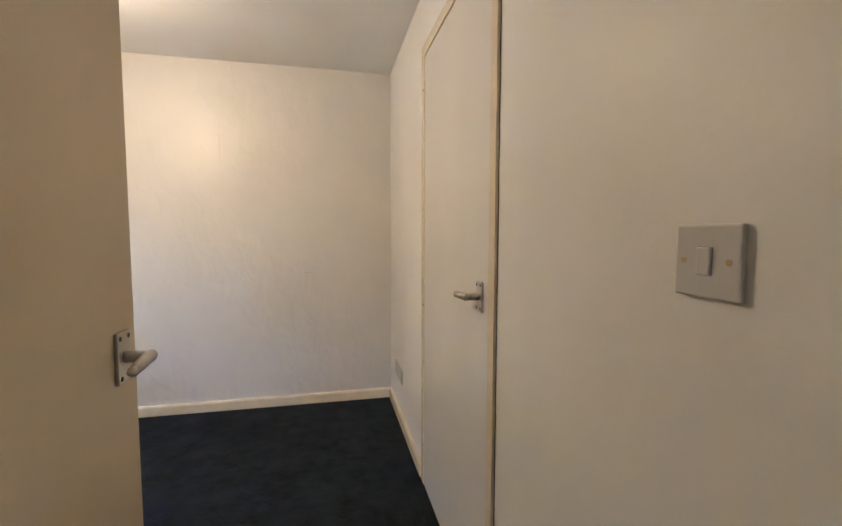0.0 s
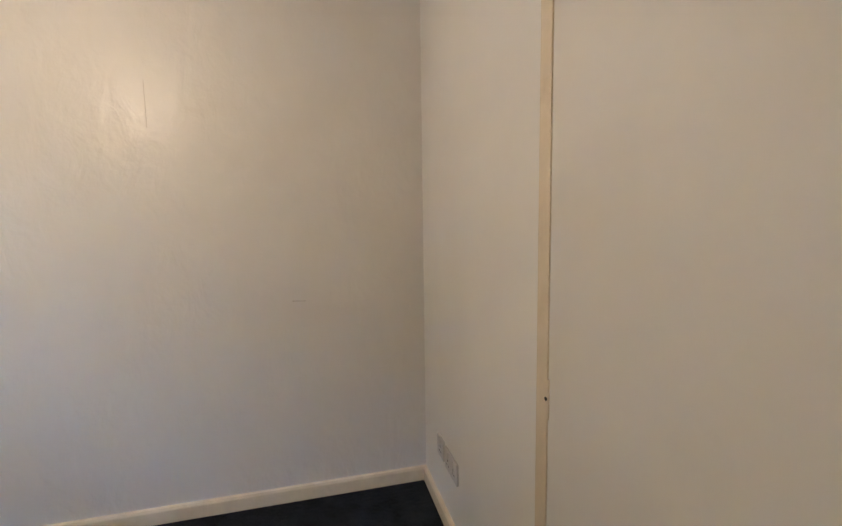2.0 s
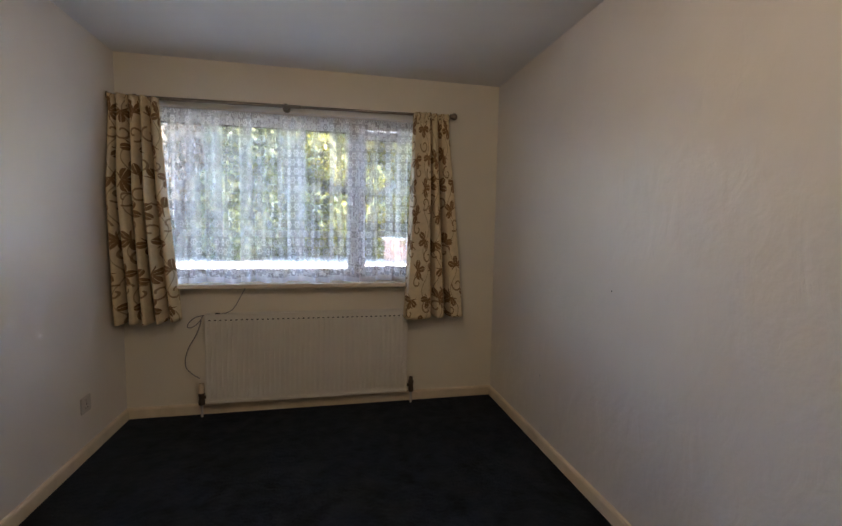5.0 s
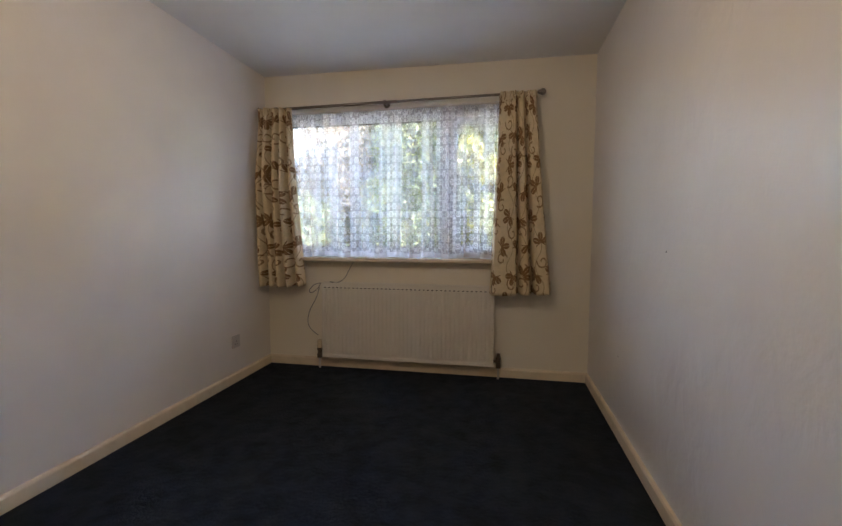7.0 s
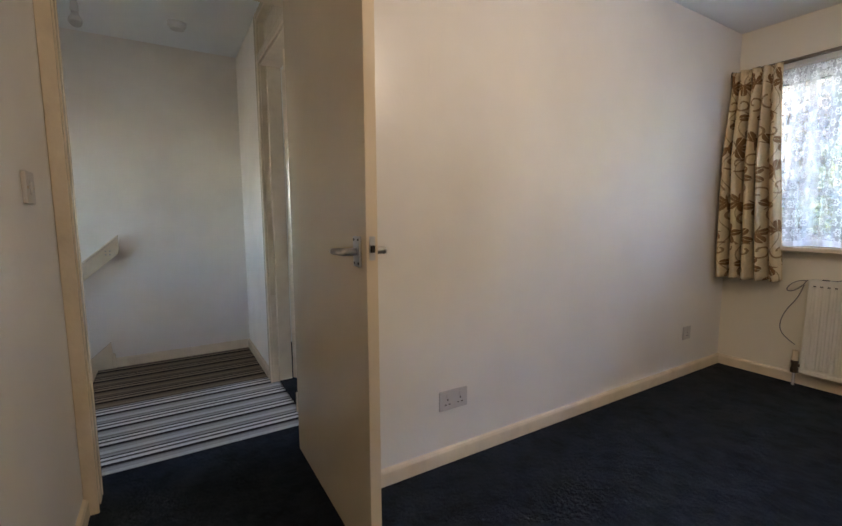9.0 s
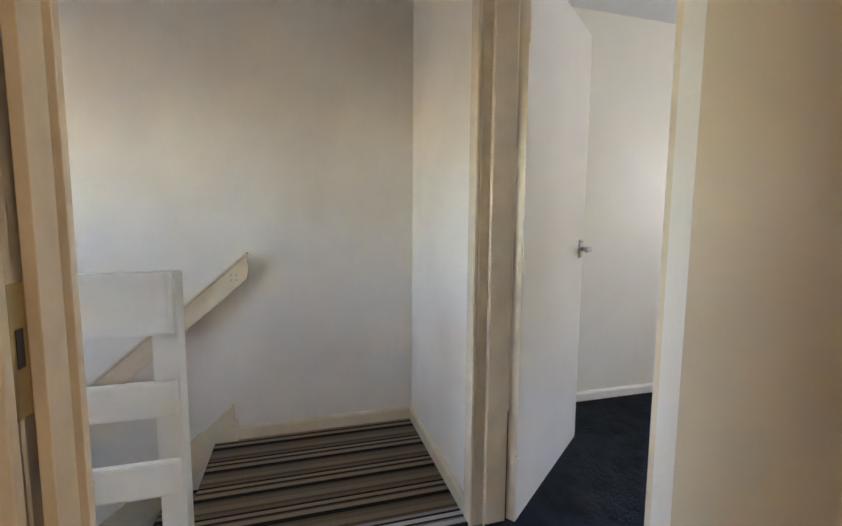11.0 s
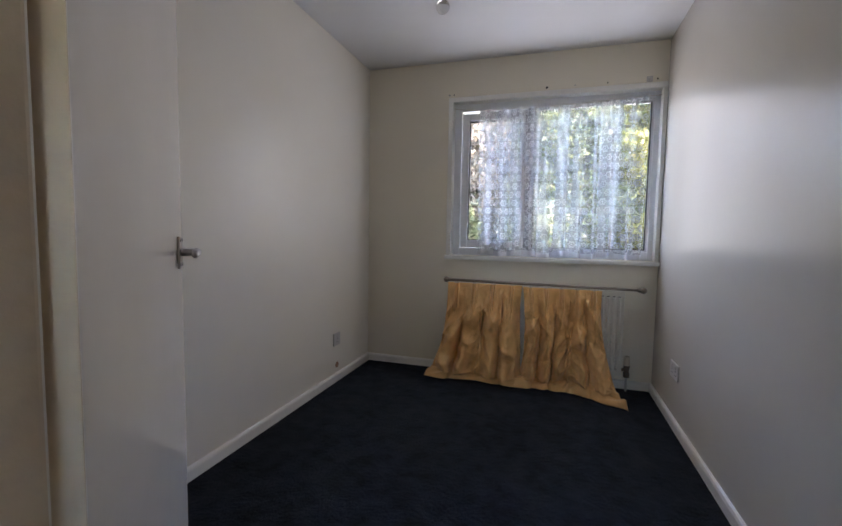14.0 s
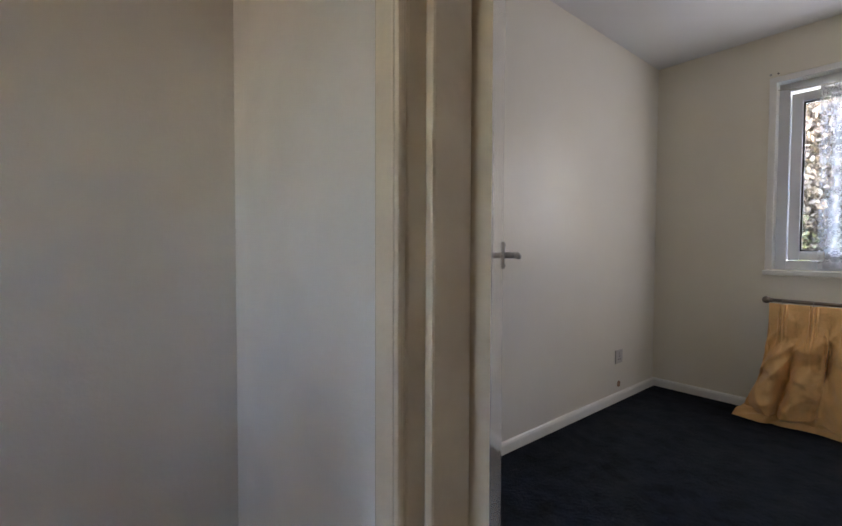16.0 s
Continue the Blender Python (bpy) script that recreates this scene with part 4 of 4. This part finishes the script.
light_switch((-0.095, 0.0, 1.180), 180, "white single light switch with two brass screws")


def pendant(place, drop, lit, label):
    """A rose, cord, holder and bulb hanging from the ceiling."""
    p = thing("pendant_light", (place[0], place[1], H), label, "ceiling light")
    bm = bmesh.new()
    cyl(bm, (0, 0, 0), (0, 0, -0.02), 0.042, 0.03)
    part("ceiling_rose", bm, PLASTIC, p, bevel=0.0)
    bm = bmesh.new()
    cyl(bm, (0, 0, -0.015), (0, 0, -drop), 0.0035, seg=8)
    part("cord", bm, PLASTIC, p)
    bm = bmesh.new()
    cyl(bm, (0, 0, -drop), (0, 0, -drop - 0.045), 0.012, 0.019)
    cyl(bm, (0, 0, -drop - 0.045), (0, 0, -drop - 0.062), 0.019)
    part("lamp_holder", bm, PLASTIC, p)
    bm = bmesh.new()
    if lit:
        cyl(bm, (0, 0, -drop - 0.060), (0, 0, -drop - 0.075), 0.012)
    else:
        cyl(bm, (0, 0, -drop - 0.060), (0, 0, -drop - 0.082), 0.012, 0.018)
        ball(bm, (0, 0, -drop - 0.105), 0.03)
    part("bulb", bm, STEEL if lit else BULB, p, "bulb cap" if lit else "clear glass bulb", smooth=True)
    return p


pendant(LAMP, H - LAMP[2] - 0.115, True, "bare lit bulb hanging from a white pendant")
pendant((-1.225, 2.50), 0.140, False, "bare unlit glass bulb on a white pendant in the second bedroom")
pendant((-1.385, -0.01), 0.115, False, "bare unlit glass bulb on a white pendant above the landing")

alarm = thing("smoke_alarm", (-1.743, 0.453, H), "round white smoke alarm on the landing ceiling", "smoke alarm")
bm = bmesh.new()
cyl(bm, (0, 0, 0), (0, 0, -0.018), 0.055, 0.052, 28)
part("base", bm, PLASTIC, alarm)
bm = bmesh.new()
cyl(bm, (0, 0, -0.019), (0, 0, -0.038), 0.050, 0.040, 28)
part("cover", bm, PLASTIC, alarm)


def wall_scratch(x, y0, y1, z, tilt):
    s = thing("wall_scratch", (x, (y0 + y1) / 2, z), "fine reddish-brown scratch in the wall paint", "scratch")
    bm = bmesh.new()
    n, h = 8, (y1 - y0) / 2
    for k in range(n):
        a, b = -h + 2 * h * k / n, -h + 2 * h * (k + 0.8) / n
        box(bm, -0.0012, 0.0006, a, b, tilt * a - 0.0007, tilt * a + 0.0007)
    part("mark", bm, material("scratch_brown", (0.22, 0.12, 0.07), 0.8, bump=0), s)


wall_scratch(X1 - 0.0002, 0.537, 0.592, 0.94, 0.06)
crack = thing("wall_crack", (X1, 1.105, 1.655), "fine vertical hairline crack in the plaster", "crack")
rng = random.Random(4)
bm = bmesh.new()
for k in range(9):
    d = rng.uniform(-0.0008, 0.0008)
    box(bm, -0.0008, 0.0006, d - 0.0007, d + 0.0007, 0.02 * k, 0.02 * k + 0.0195)
part("mark", bm, material("crack_grey", (0.50, 0.44, 0.38), 0.9, bump=0), crack)
patch = thing("wall_filler", (0, 1.223, 1.673), "narrow upright filled crack standing proud of the paint", "wall patch")
bm = boxes((-0.0005, 0.0016, -0.007, 0.007, -0.042, 0.042))
part("filler", bm, WALL, patch, bevel=0.001)
for place in ((X1, 2.944, 0.439), (X1, 2.35, 1.02)):
    spot = thing("wall_mark", place, "tiny dark nick in the wall paint", "mark", "nicks in the paint")
    bm = bmesh.new()
    cyl(bm, (0.0, 0, 0), (-0.0012, 0, 0), 0.003, seg=8)
    part("nick", bm, DARK, spot)

# ---- the landing ----
newel = thing("balustrade", (-1.45, -0.13, 0), "white-painted newel post with horizontal boards at the stair head", "balustrade")
part("newel_post", boxes((-0.037, 0.037, -0.037, 0.037, 0.002, 0.965)), TRIM_WHITE, newel, bevel=0.004)
for z0, z1 in ((0.78, 0.972), (0.525, 0.638), (0.27, 0.385), (0.004, 0.14)):
    part("board", boxes((0.0375, 0.062, -1.6, 0.030, z0, z1)), TRIM_WHITE, newel, bevel=0.010)
part("end_post", boxes((-0.037, 0.037, -1.6, -1.53, 0.002, 0.965)), TRIM_WHITE, newel, bevel=0.004)

hand = thing("handrail", (XLF, 0.025, 0.905), "cream-painted handrail board fixed to the wall above the stairs", "handrail")
SL = 0.87


def raked(x0, x1, length, lo, hi, slope):
    bm = bmesh.new()
    pts = [(0.0, lo), (0.006, (lo + hi) / 2), (0.0, hi), (-length, hi - slope * length), (-length, lo - slope * length)]
    f = bm.faces.new([bm.verts.new((x0, y, z)) for y, z in pts])
    ex = bmesh.ops.extrude_face_region(bm, geom=[f])
    bmesh.ops.translate(bm, verts=[v for v in ex["geom"] if isinstance(v, bmesh.types.BMVert)], vec=(x1 - x0, 0, 0))
    return bm


part("board", raked(0.03, 0.052, 2.2, -0.060, 0.052, SL), TRIM, hand, bevel=0.003)
part("cap", raked(0.022, 0.068, 2.21, 0.0535, 0.068, SL), TRIM, hand, "rounded top cap", bevel=0.004)
for y in (-0.06, -0.9, -1.8):
    b = part("bracket", boxes((0.0, 0.0295, y - 0.02, y + 0.02, SL * y - 0.035, SL * y + 0.02)), TRIM, hand)
    for dy, dz in ((-0.012, 0.012), (0.012, 0.012), (-0.012, -0.012), (0.012, -0.012)):
        bm = bmesh.new()
        cyl(bm, (0.0515, y + dy, SL * y + dz), (0.0545, y + dy, SL * y + dz), 0.0045, seg=8)
        part("screw", bm, STEEL, b)

st = thing("staircase", (XLF, -0.15, 0), "carpeted stairs leading down beside the landing", "stairs")
tagged(st, kind="structure")
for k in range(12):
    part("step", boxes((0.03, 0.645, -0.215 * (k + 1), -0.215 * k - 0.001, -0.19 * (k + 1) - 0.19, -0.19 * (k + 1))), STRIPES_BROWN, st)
part("string", raked(0.001, 0.028, 2.5, -0.12, 0.07, 0.19 / 0.215), TRIM, st, "cream-painted wall string", bevel=0.003).location = (0, 0.085, 0.15)
part("skirting_end", boxes((0.001, 0.030, 0.085, 0.105, 0.003, 0.135)), TRIM, st, bevel=0.003)

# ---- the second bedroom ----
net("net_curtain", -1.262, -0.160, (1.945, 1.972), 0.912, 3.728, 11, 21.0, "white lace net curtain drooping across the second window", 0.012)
wire = thing("net_wire", (-0.76, 3.728, 1.965), "sagging curtain wire across the window head", "curtain wire")
tube("wire", [(-0.69, 0, 0.01), (-0.55, 0, -0.02), (-0.1, 0, -0.022), (0.4, 0, -0.005), (0.70, 0, 0.008)], 0.003, PLASTIC, wire)

radiator("radiator", -1.40, -0.262, 0.155, 0.700, 3.615, "white panel radiator behind draped gold curtains", 33, False, 0.009)
pole_set("curtain_pole", (-1.422, 3.600, 0.732), (-0.185, 3.600, 0.722), 0.010, (0, 1), (), POLE, "antique brass pole laid along the top of the radiator")


def draped_curtain(left, right, zt, y, seed, pleats, label, length=1.0, tail=(0.0, 0.0)):
    """A pinch-pleated curtain hooked on a low pole, its surplus in a soft roll on the carpet.
    left, right: the edges' x at the heading, half-way down and on the floor."""
    cx = (left[0] + right[0]) / 2
    c = thing("curtain", (cx, y, 0), label, "curtain", "gold curtains on the low pole")
    drop = zt - FL2 - 0.055

    def edge(e, k):
        return e[0] * (1 - k) * (1 - 2 * k) + e[1] * 4 * k * (1 - k) + e[2] * k * (2 * k - 1)

    rng = random.Random(seed)
    full = [rng.uniform(0.7, 1.3) for _ in range(pleats + 2)]
    veer = [rng.uniform(-0.28, 0.28) for _ in range(pleats + 2)]

    def ridged(a, b, n):
        return 1.0 - 2.2 * abs(noise.noise(Vector((a, b, seed + n))))

    def fn(u, v):
        s = v * length
        k = min(1.0, s / drop)
        q = max(0.0, (s - drop) / (length - drop))
        p = pleats * u
        i = int(min(pleats - 1, math.floor(p)))
        d = p - i - 0.5
        # a tight triple pinch at the heading, fanning into a broad fold that veers on its way down
        near = max(0.0, 1.0 - abs(d) / 0.13) ** 0.6
        pinch = near * (0.034 + 0.014 * math.cos(2 * math.pi * d / 0.085))
        lean = veer[i] * k * (1 - 4 * d * d)
        fold = (0.5 + 0.5 * math.cos(2 * math.pi * (d + lean))) ** 1.3
        calm = 1.0 - 0.8 * min(1.0, q * 2.0)
        wave = 0.105 * full[i] * fold * min(1.0, k * 2.2) * (0.4 + 0.6 * k)
        # slack between the pleats, and slanting creases that run down from them
        wave += 0.055 * k * k * noise.noise(Vector((u * 2.3, k * 1.3, seed + 2)))
        slant = 1.6 * k * (1 if i % 2 else -1)
        reach = min(1.0, k * 2.5)
        wave += 0.042 * reach * ridged(p * 0.75 + slant, k * 1.7 - u * 0.8, 11)
        wave += 0.036 * reach * ridged(p * 1.3 - slant * 1.2, k * 3.4 + u * 2.0, 17)
        wave += 0.012 * reach * ridged(p * 2.1 + slant, k * 6.0 - u * 5.0, 23)
        fwd = 0.010 + pinch * (1 - min(1.0, k * 2.2)) ** 1.2 + wave * calm
        xl, xr = edge(left, k), edge(right, k)
        t = max(0.0, (u - 0.55) / 0.45)
        sway = -0.6 / (2 * math.pi * pleats) * math.sin(2 * math.pi * (d + 0.5)) * min(1.0, 0.25 + k)
        x = xl + (xr - xl) * (u + sway) + 0.020 * k * noise.noise(Vector((u * 3, v * 4, seed + 4)))
        x += tail[0] * t * t * max(0.0, k - 0.35) ** 1.5 * 1.9 + (u - 0.5) * 0.09 * q
        fwd += tail[1] * t * t * k * k
        z = zt - s
        if q > 0:
            # the surplus slumps forward on the carpet in low uneven heaps
            heap = max(0.45, 0.85 + 0.8 * noise.noise(Vector((u * 2.4, 0.4, seed + 6)))) + 0.5 * t * (tail[1] > 0)
            fwd += 0.09 * heap * math.sin(0.5 * math.pi * q) + 0.03 * q
            z = FL2 + 0.005 + 0.055 * (1 - q) ** 1.6
            z += heap * (0.020 * math.sin(math.pi * q) + 0.022 * math.sin(math.pi * q) * ridged(u * pleats * 1.6 + q * 1.2, q * 1.4 + u * 3, 31))
        return (x - cx, -max(0.006, fwd), max(FL2 + 0.004, z)), (u * 1.1, v * length)

    sheet("cloth", fn, 400, 150, GOLD, c, thick=0.004)
    for i in range(pleats):
        q = fn((i + 0.5) / pleats, 0.0)[0]
        tube("hook", [(q[0], q[1] + 0.002, zt - 0.02), (q[0], q[1] + 0.010, zt + 0.018), (q[0], q[1] + 0.016, zt + 0.028), (q[0], q[1] + 0.020, zt + 0.010)], 0.0016, STEEL, c, "small curtain hook")
    return c


draped_curtain((-1.43, -1.44, -1.525), (-0.911, -0.916, -0.897), 0.716, 3.590, 31.0, 4, "gold pinch-pleated curtain heaped on the carpet before the radiator")
draped_curtain((-0.905, -0.880, -0.905), (-0.405, -0.405, -0.395), 0.708, 3.590, 45.0, 5, "gold pinch-pleated curtain with a trailing corner on the carpet", tail=(0.085, 0.10))

hole = thing("wall_patch", (XL2, 3.187, 0.150), "small round brown patch in the wall below a socket", "wall patch")
bm = bmesh.new()
cyl(bm, (0.0, 0, 0), (0.0016, 0, 0), 0.021, seg=20)
part("patch", bm, material("bare_plaster", (0.36, 0.22, 0.14), 0.9, vary=0.2, scale=60), hole)

# ---- outdoors ----
GRASS = material("grass_ground", (0.06, 0.08, 0.03), 0.95, vary=0.3, scale=0.6, grain=30, bump=0.3)
PAVING = material("pale_concrete", (0.34, 0.33, 0.31), 0.9, vary=0.12, scale=1.2, grain=40, bump=0.2)
BRICK = material("red_brick", (0.33, 0.18, 0.13), 0.9, vary=0.2, scale=3, grain=40, bump=0.2)
BARK = material("bark", (0.12, 0.09, 0.06), 0.9, vary=0.3, scale=8, grain=40, bump=0.6)


def leaf_material(name, a, b):
    m = bpy.data.materials.new(name)
    m.use_nodes = True
    N, L = m.node_tree.nodes, m.node_tree.links
    p = N["Principled BSDF"]
    g = N.new("ShaderNodeNewGeometry")
    ramp = N.new("ShaderNodeValToRGB")
    ramp.color_ramp.elements[0].color, ramp.color_ramp.elements[1].color = (*a, 1), (*b, 1)
    L.new(g.outputs["Random Per Island"], ramp.inputs["Fac"])
    L.new(ramp.outputs["Color"], p.inputs["Base Color"])
    p.inputs["Roughness"].default_value = 0.5
    tl, mix = N.new("ShaderNodeBsdfTranslucent"), N.new("ShaderNodeMixShader")
    L.new(ramp.outputs["Color"], tl.inputs["Color"])
    mix.inputs["Fac"].default_value = 0.35
    L.new(p.outputs["BSDF"], mix.inputs[1])
    L.new(tl.outputs["BSDF"], mix.inputs[2])
    L.new(mix.outputs["Shader"], N["Material Output"].inputs["Surface"])
    return m


LEAF_GOLD = leaf_material("golden_leaves", (0.07, 0.075, 0.012), (0.30, 0.27, 0.045))
LEAF_GREEN = leaf_material("green_leaves", (0.028, 0.042, 0.018), (0.15, 0.16, 0.06))
LEAF_BROWN = leaf_material("dry_leaves", (0.10, 0.075, 0.05), (0.30, 0.24, 0.17))

solid("ground", boxes((-600, 600, YO + 0.02, 900, -2.9, -2.6)), GRASS, "wide grassy ground around the house", "ground")
solid("pavement", boxes((-14, 14, 8.2, 16.0, -2.6, 0.42)), PAVING, "pale concrete terrace held above the garden", "terrace")

wall = thing("garden_wall", (3.3, 12.0, 0.42), "low red-brick wall along the terrace", "garden wall")
bm = boxes((-0.6, 4.0, -0.11, 0.11, 0, 0.55))
part("core", bm, BRICK, wall)
part("coping", boxes((-0.65, 4.05, -0.14, 0.14, 0.55, 0.62)), PAVING, wall, "pale concrete coping", bevel=0.01)


def tree(name, place, height, radius, mat, count, size, seed, label, conifer=False, low=0.05):
    t = thing(name, place, label, "tree", "trees beyond the window")
    rng = np.random.default_rng(seed)
    bm = bmesh.new()
    cyl(bm, (0, 0, 0), (0.05, 0, height * 0.5), 0.12, 0.08, 10)
    cyl(bm, (0.05, 0, height * 0.5), (0.0, 0.05, height * 0.92), 0.08, 0.02, 8)
    for k in range(12):
        a, h = rng.uniform(0, 6.28), height * rng.uniform(0.15, 0.8)
        r = radius * rng.uniform(0.5, 0.85) * (1 - 0.5 * h / height)
        cyl(bm, (0.03, 0, h), (r * math.cos(a), r * math.sin(a), h + 0.35 * r), 0.035, 0.008, 6)
    part("trunk", bm, BARK, t)
    # clumps of leaves round the ends of the limbs, thinner towards the outline
    n = 130
    cz = rng.uniform(low, 1.0, n)
    ca = rng.uniform(0, 2 * np.pi, n)
    prof = (1.0 - 0.75 * cz) if conifer else np.sqrt(np.clip(1 - (2 * cz - 0.9) ** 2 * 0.8, 0.05, 1))
    cr = radius * prof * np.sqrt(rng.uniform(0.1, 1.0, n))
    centres = np.c_[cr * np.cos(ca), cr * np.sin(ca), cz * height]
    spread = radius * rng.uniform(0.16, 0.34, n)
    pick = rng.integers(0, n, count)
    d = rng.normal(size=(count, 3))
    d /= np.linalg.norm(d, axis=1)[:, None]
    at = centres[pick] + d * (spread[pick] * rng.uniform(0.35, 1.0, count) ** 0.5)[:, None]
    at[:, 2] = np.maximum(at[:, 2], 0.05)
    u = rng.normal(size=(count, 3))
    u /= np.linalg.norm(u, axis=1)[:, None]
    v = np.cross(u, rng.normal(size=(count, 3)))
    v /= np.linalg.norm(v, axis=1)[:, None]
    s = (size * rng.uniform(0.6, 1.3, count))[:, None]
    verts = np.stack([at - u * s, at + v * s * 0.45, at + u * s, at - v * s * 0.45], 1).reshape(-1, 3)
    faces = np.arange(4 * count).reshape(-1, 4)
    me = bpy.data.meshes.new("crown")
    me.from_pydata(verts.tolist(), [], faces.tolist())
    me.materials.append(mat)
    ob = new("crown", me)
    ob.parent = t
    return t


T = 0.42
for n, (x, y, h, r, mat, size, label) in enumerate((
        (4.6, 12.8, 4.6, 1.9, LEAF_GOLD, 0.13, "broad tree with golden-yellow leaves in sunlight"),
        (2.0, 13.2, 4.8, 1.8, LEAF_GOLD, 0.13, "broad tree with yellow-green leaves in sunlight"),
        (-0.4, 13.0, 4.6, 1.7, LEAF_GREEN, 0.12, "dense tree with green leaves"),
        (-2.6, 13.6, 4.8, 1.7, LEAF_BROWN, 0.11, "thin tree with pale brown twigs and dry leaves"),
        (-5.0, 14.4, 3.2, 1.7, LEAF_BROWN, 0.08, "thin shrub with dry brown leaves"),
        (7.2, 13.4, 4.9, 2.0, LEAF_GOLD, 0.13, "broad tree with golden leaves"),
        (0.8, 15.6, 5.6, 2.2, LEAF_GREEN, 0.14, "tall green tree behind the others"),
        (3.6, 15.8, 5.6, 2.2, LEAF_GREEN, 0.14, "tall green tree behind the golden ones"),
        (-1.8, 15.7, 5.6, 2.2, LEAF_GREEN, 0.14, "tall green tree at the back"),
        (-4.6, 15.7, 5.4, 2.1, LEAF_BROWN, 0.10, "tall thin tree with dry brown leaves"),
        (-0.9, 12.3, 2.3, 1.3, LEAF_GREEN, 0.08, "rounded green bush between the trees"),
        (-7.4, 13.4, 2.4, 1.4, LEAF_GREEN, 0.08, "low green bush on the terrace"),
        (-3.4, 11.6, 1.5, 1.0, LEAF_GREEN, 0.07, "low green bush at the terrace's edge"))):
    tree("tree", (x, y, T), h, r, mat, 8000 if h < 3 else 15000 if mat == LEAF_BROWN else 34000, size * 0.72, n + 1, label)
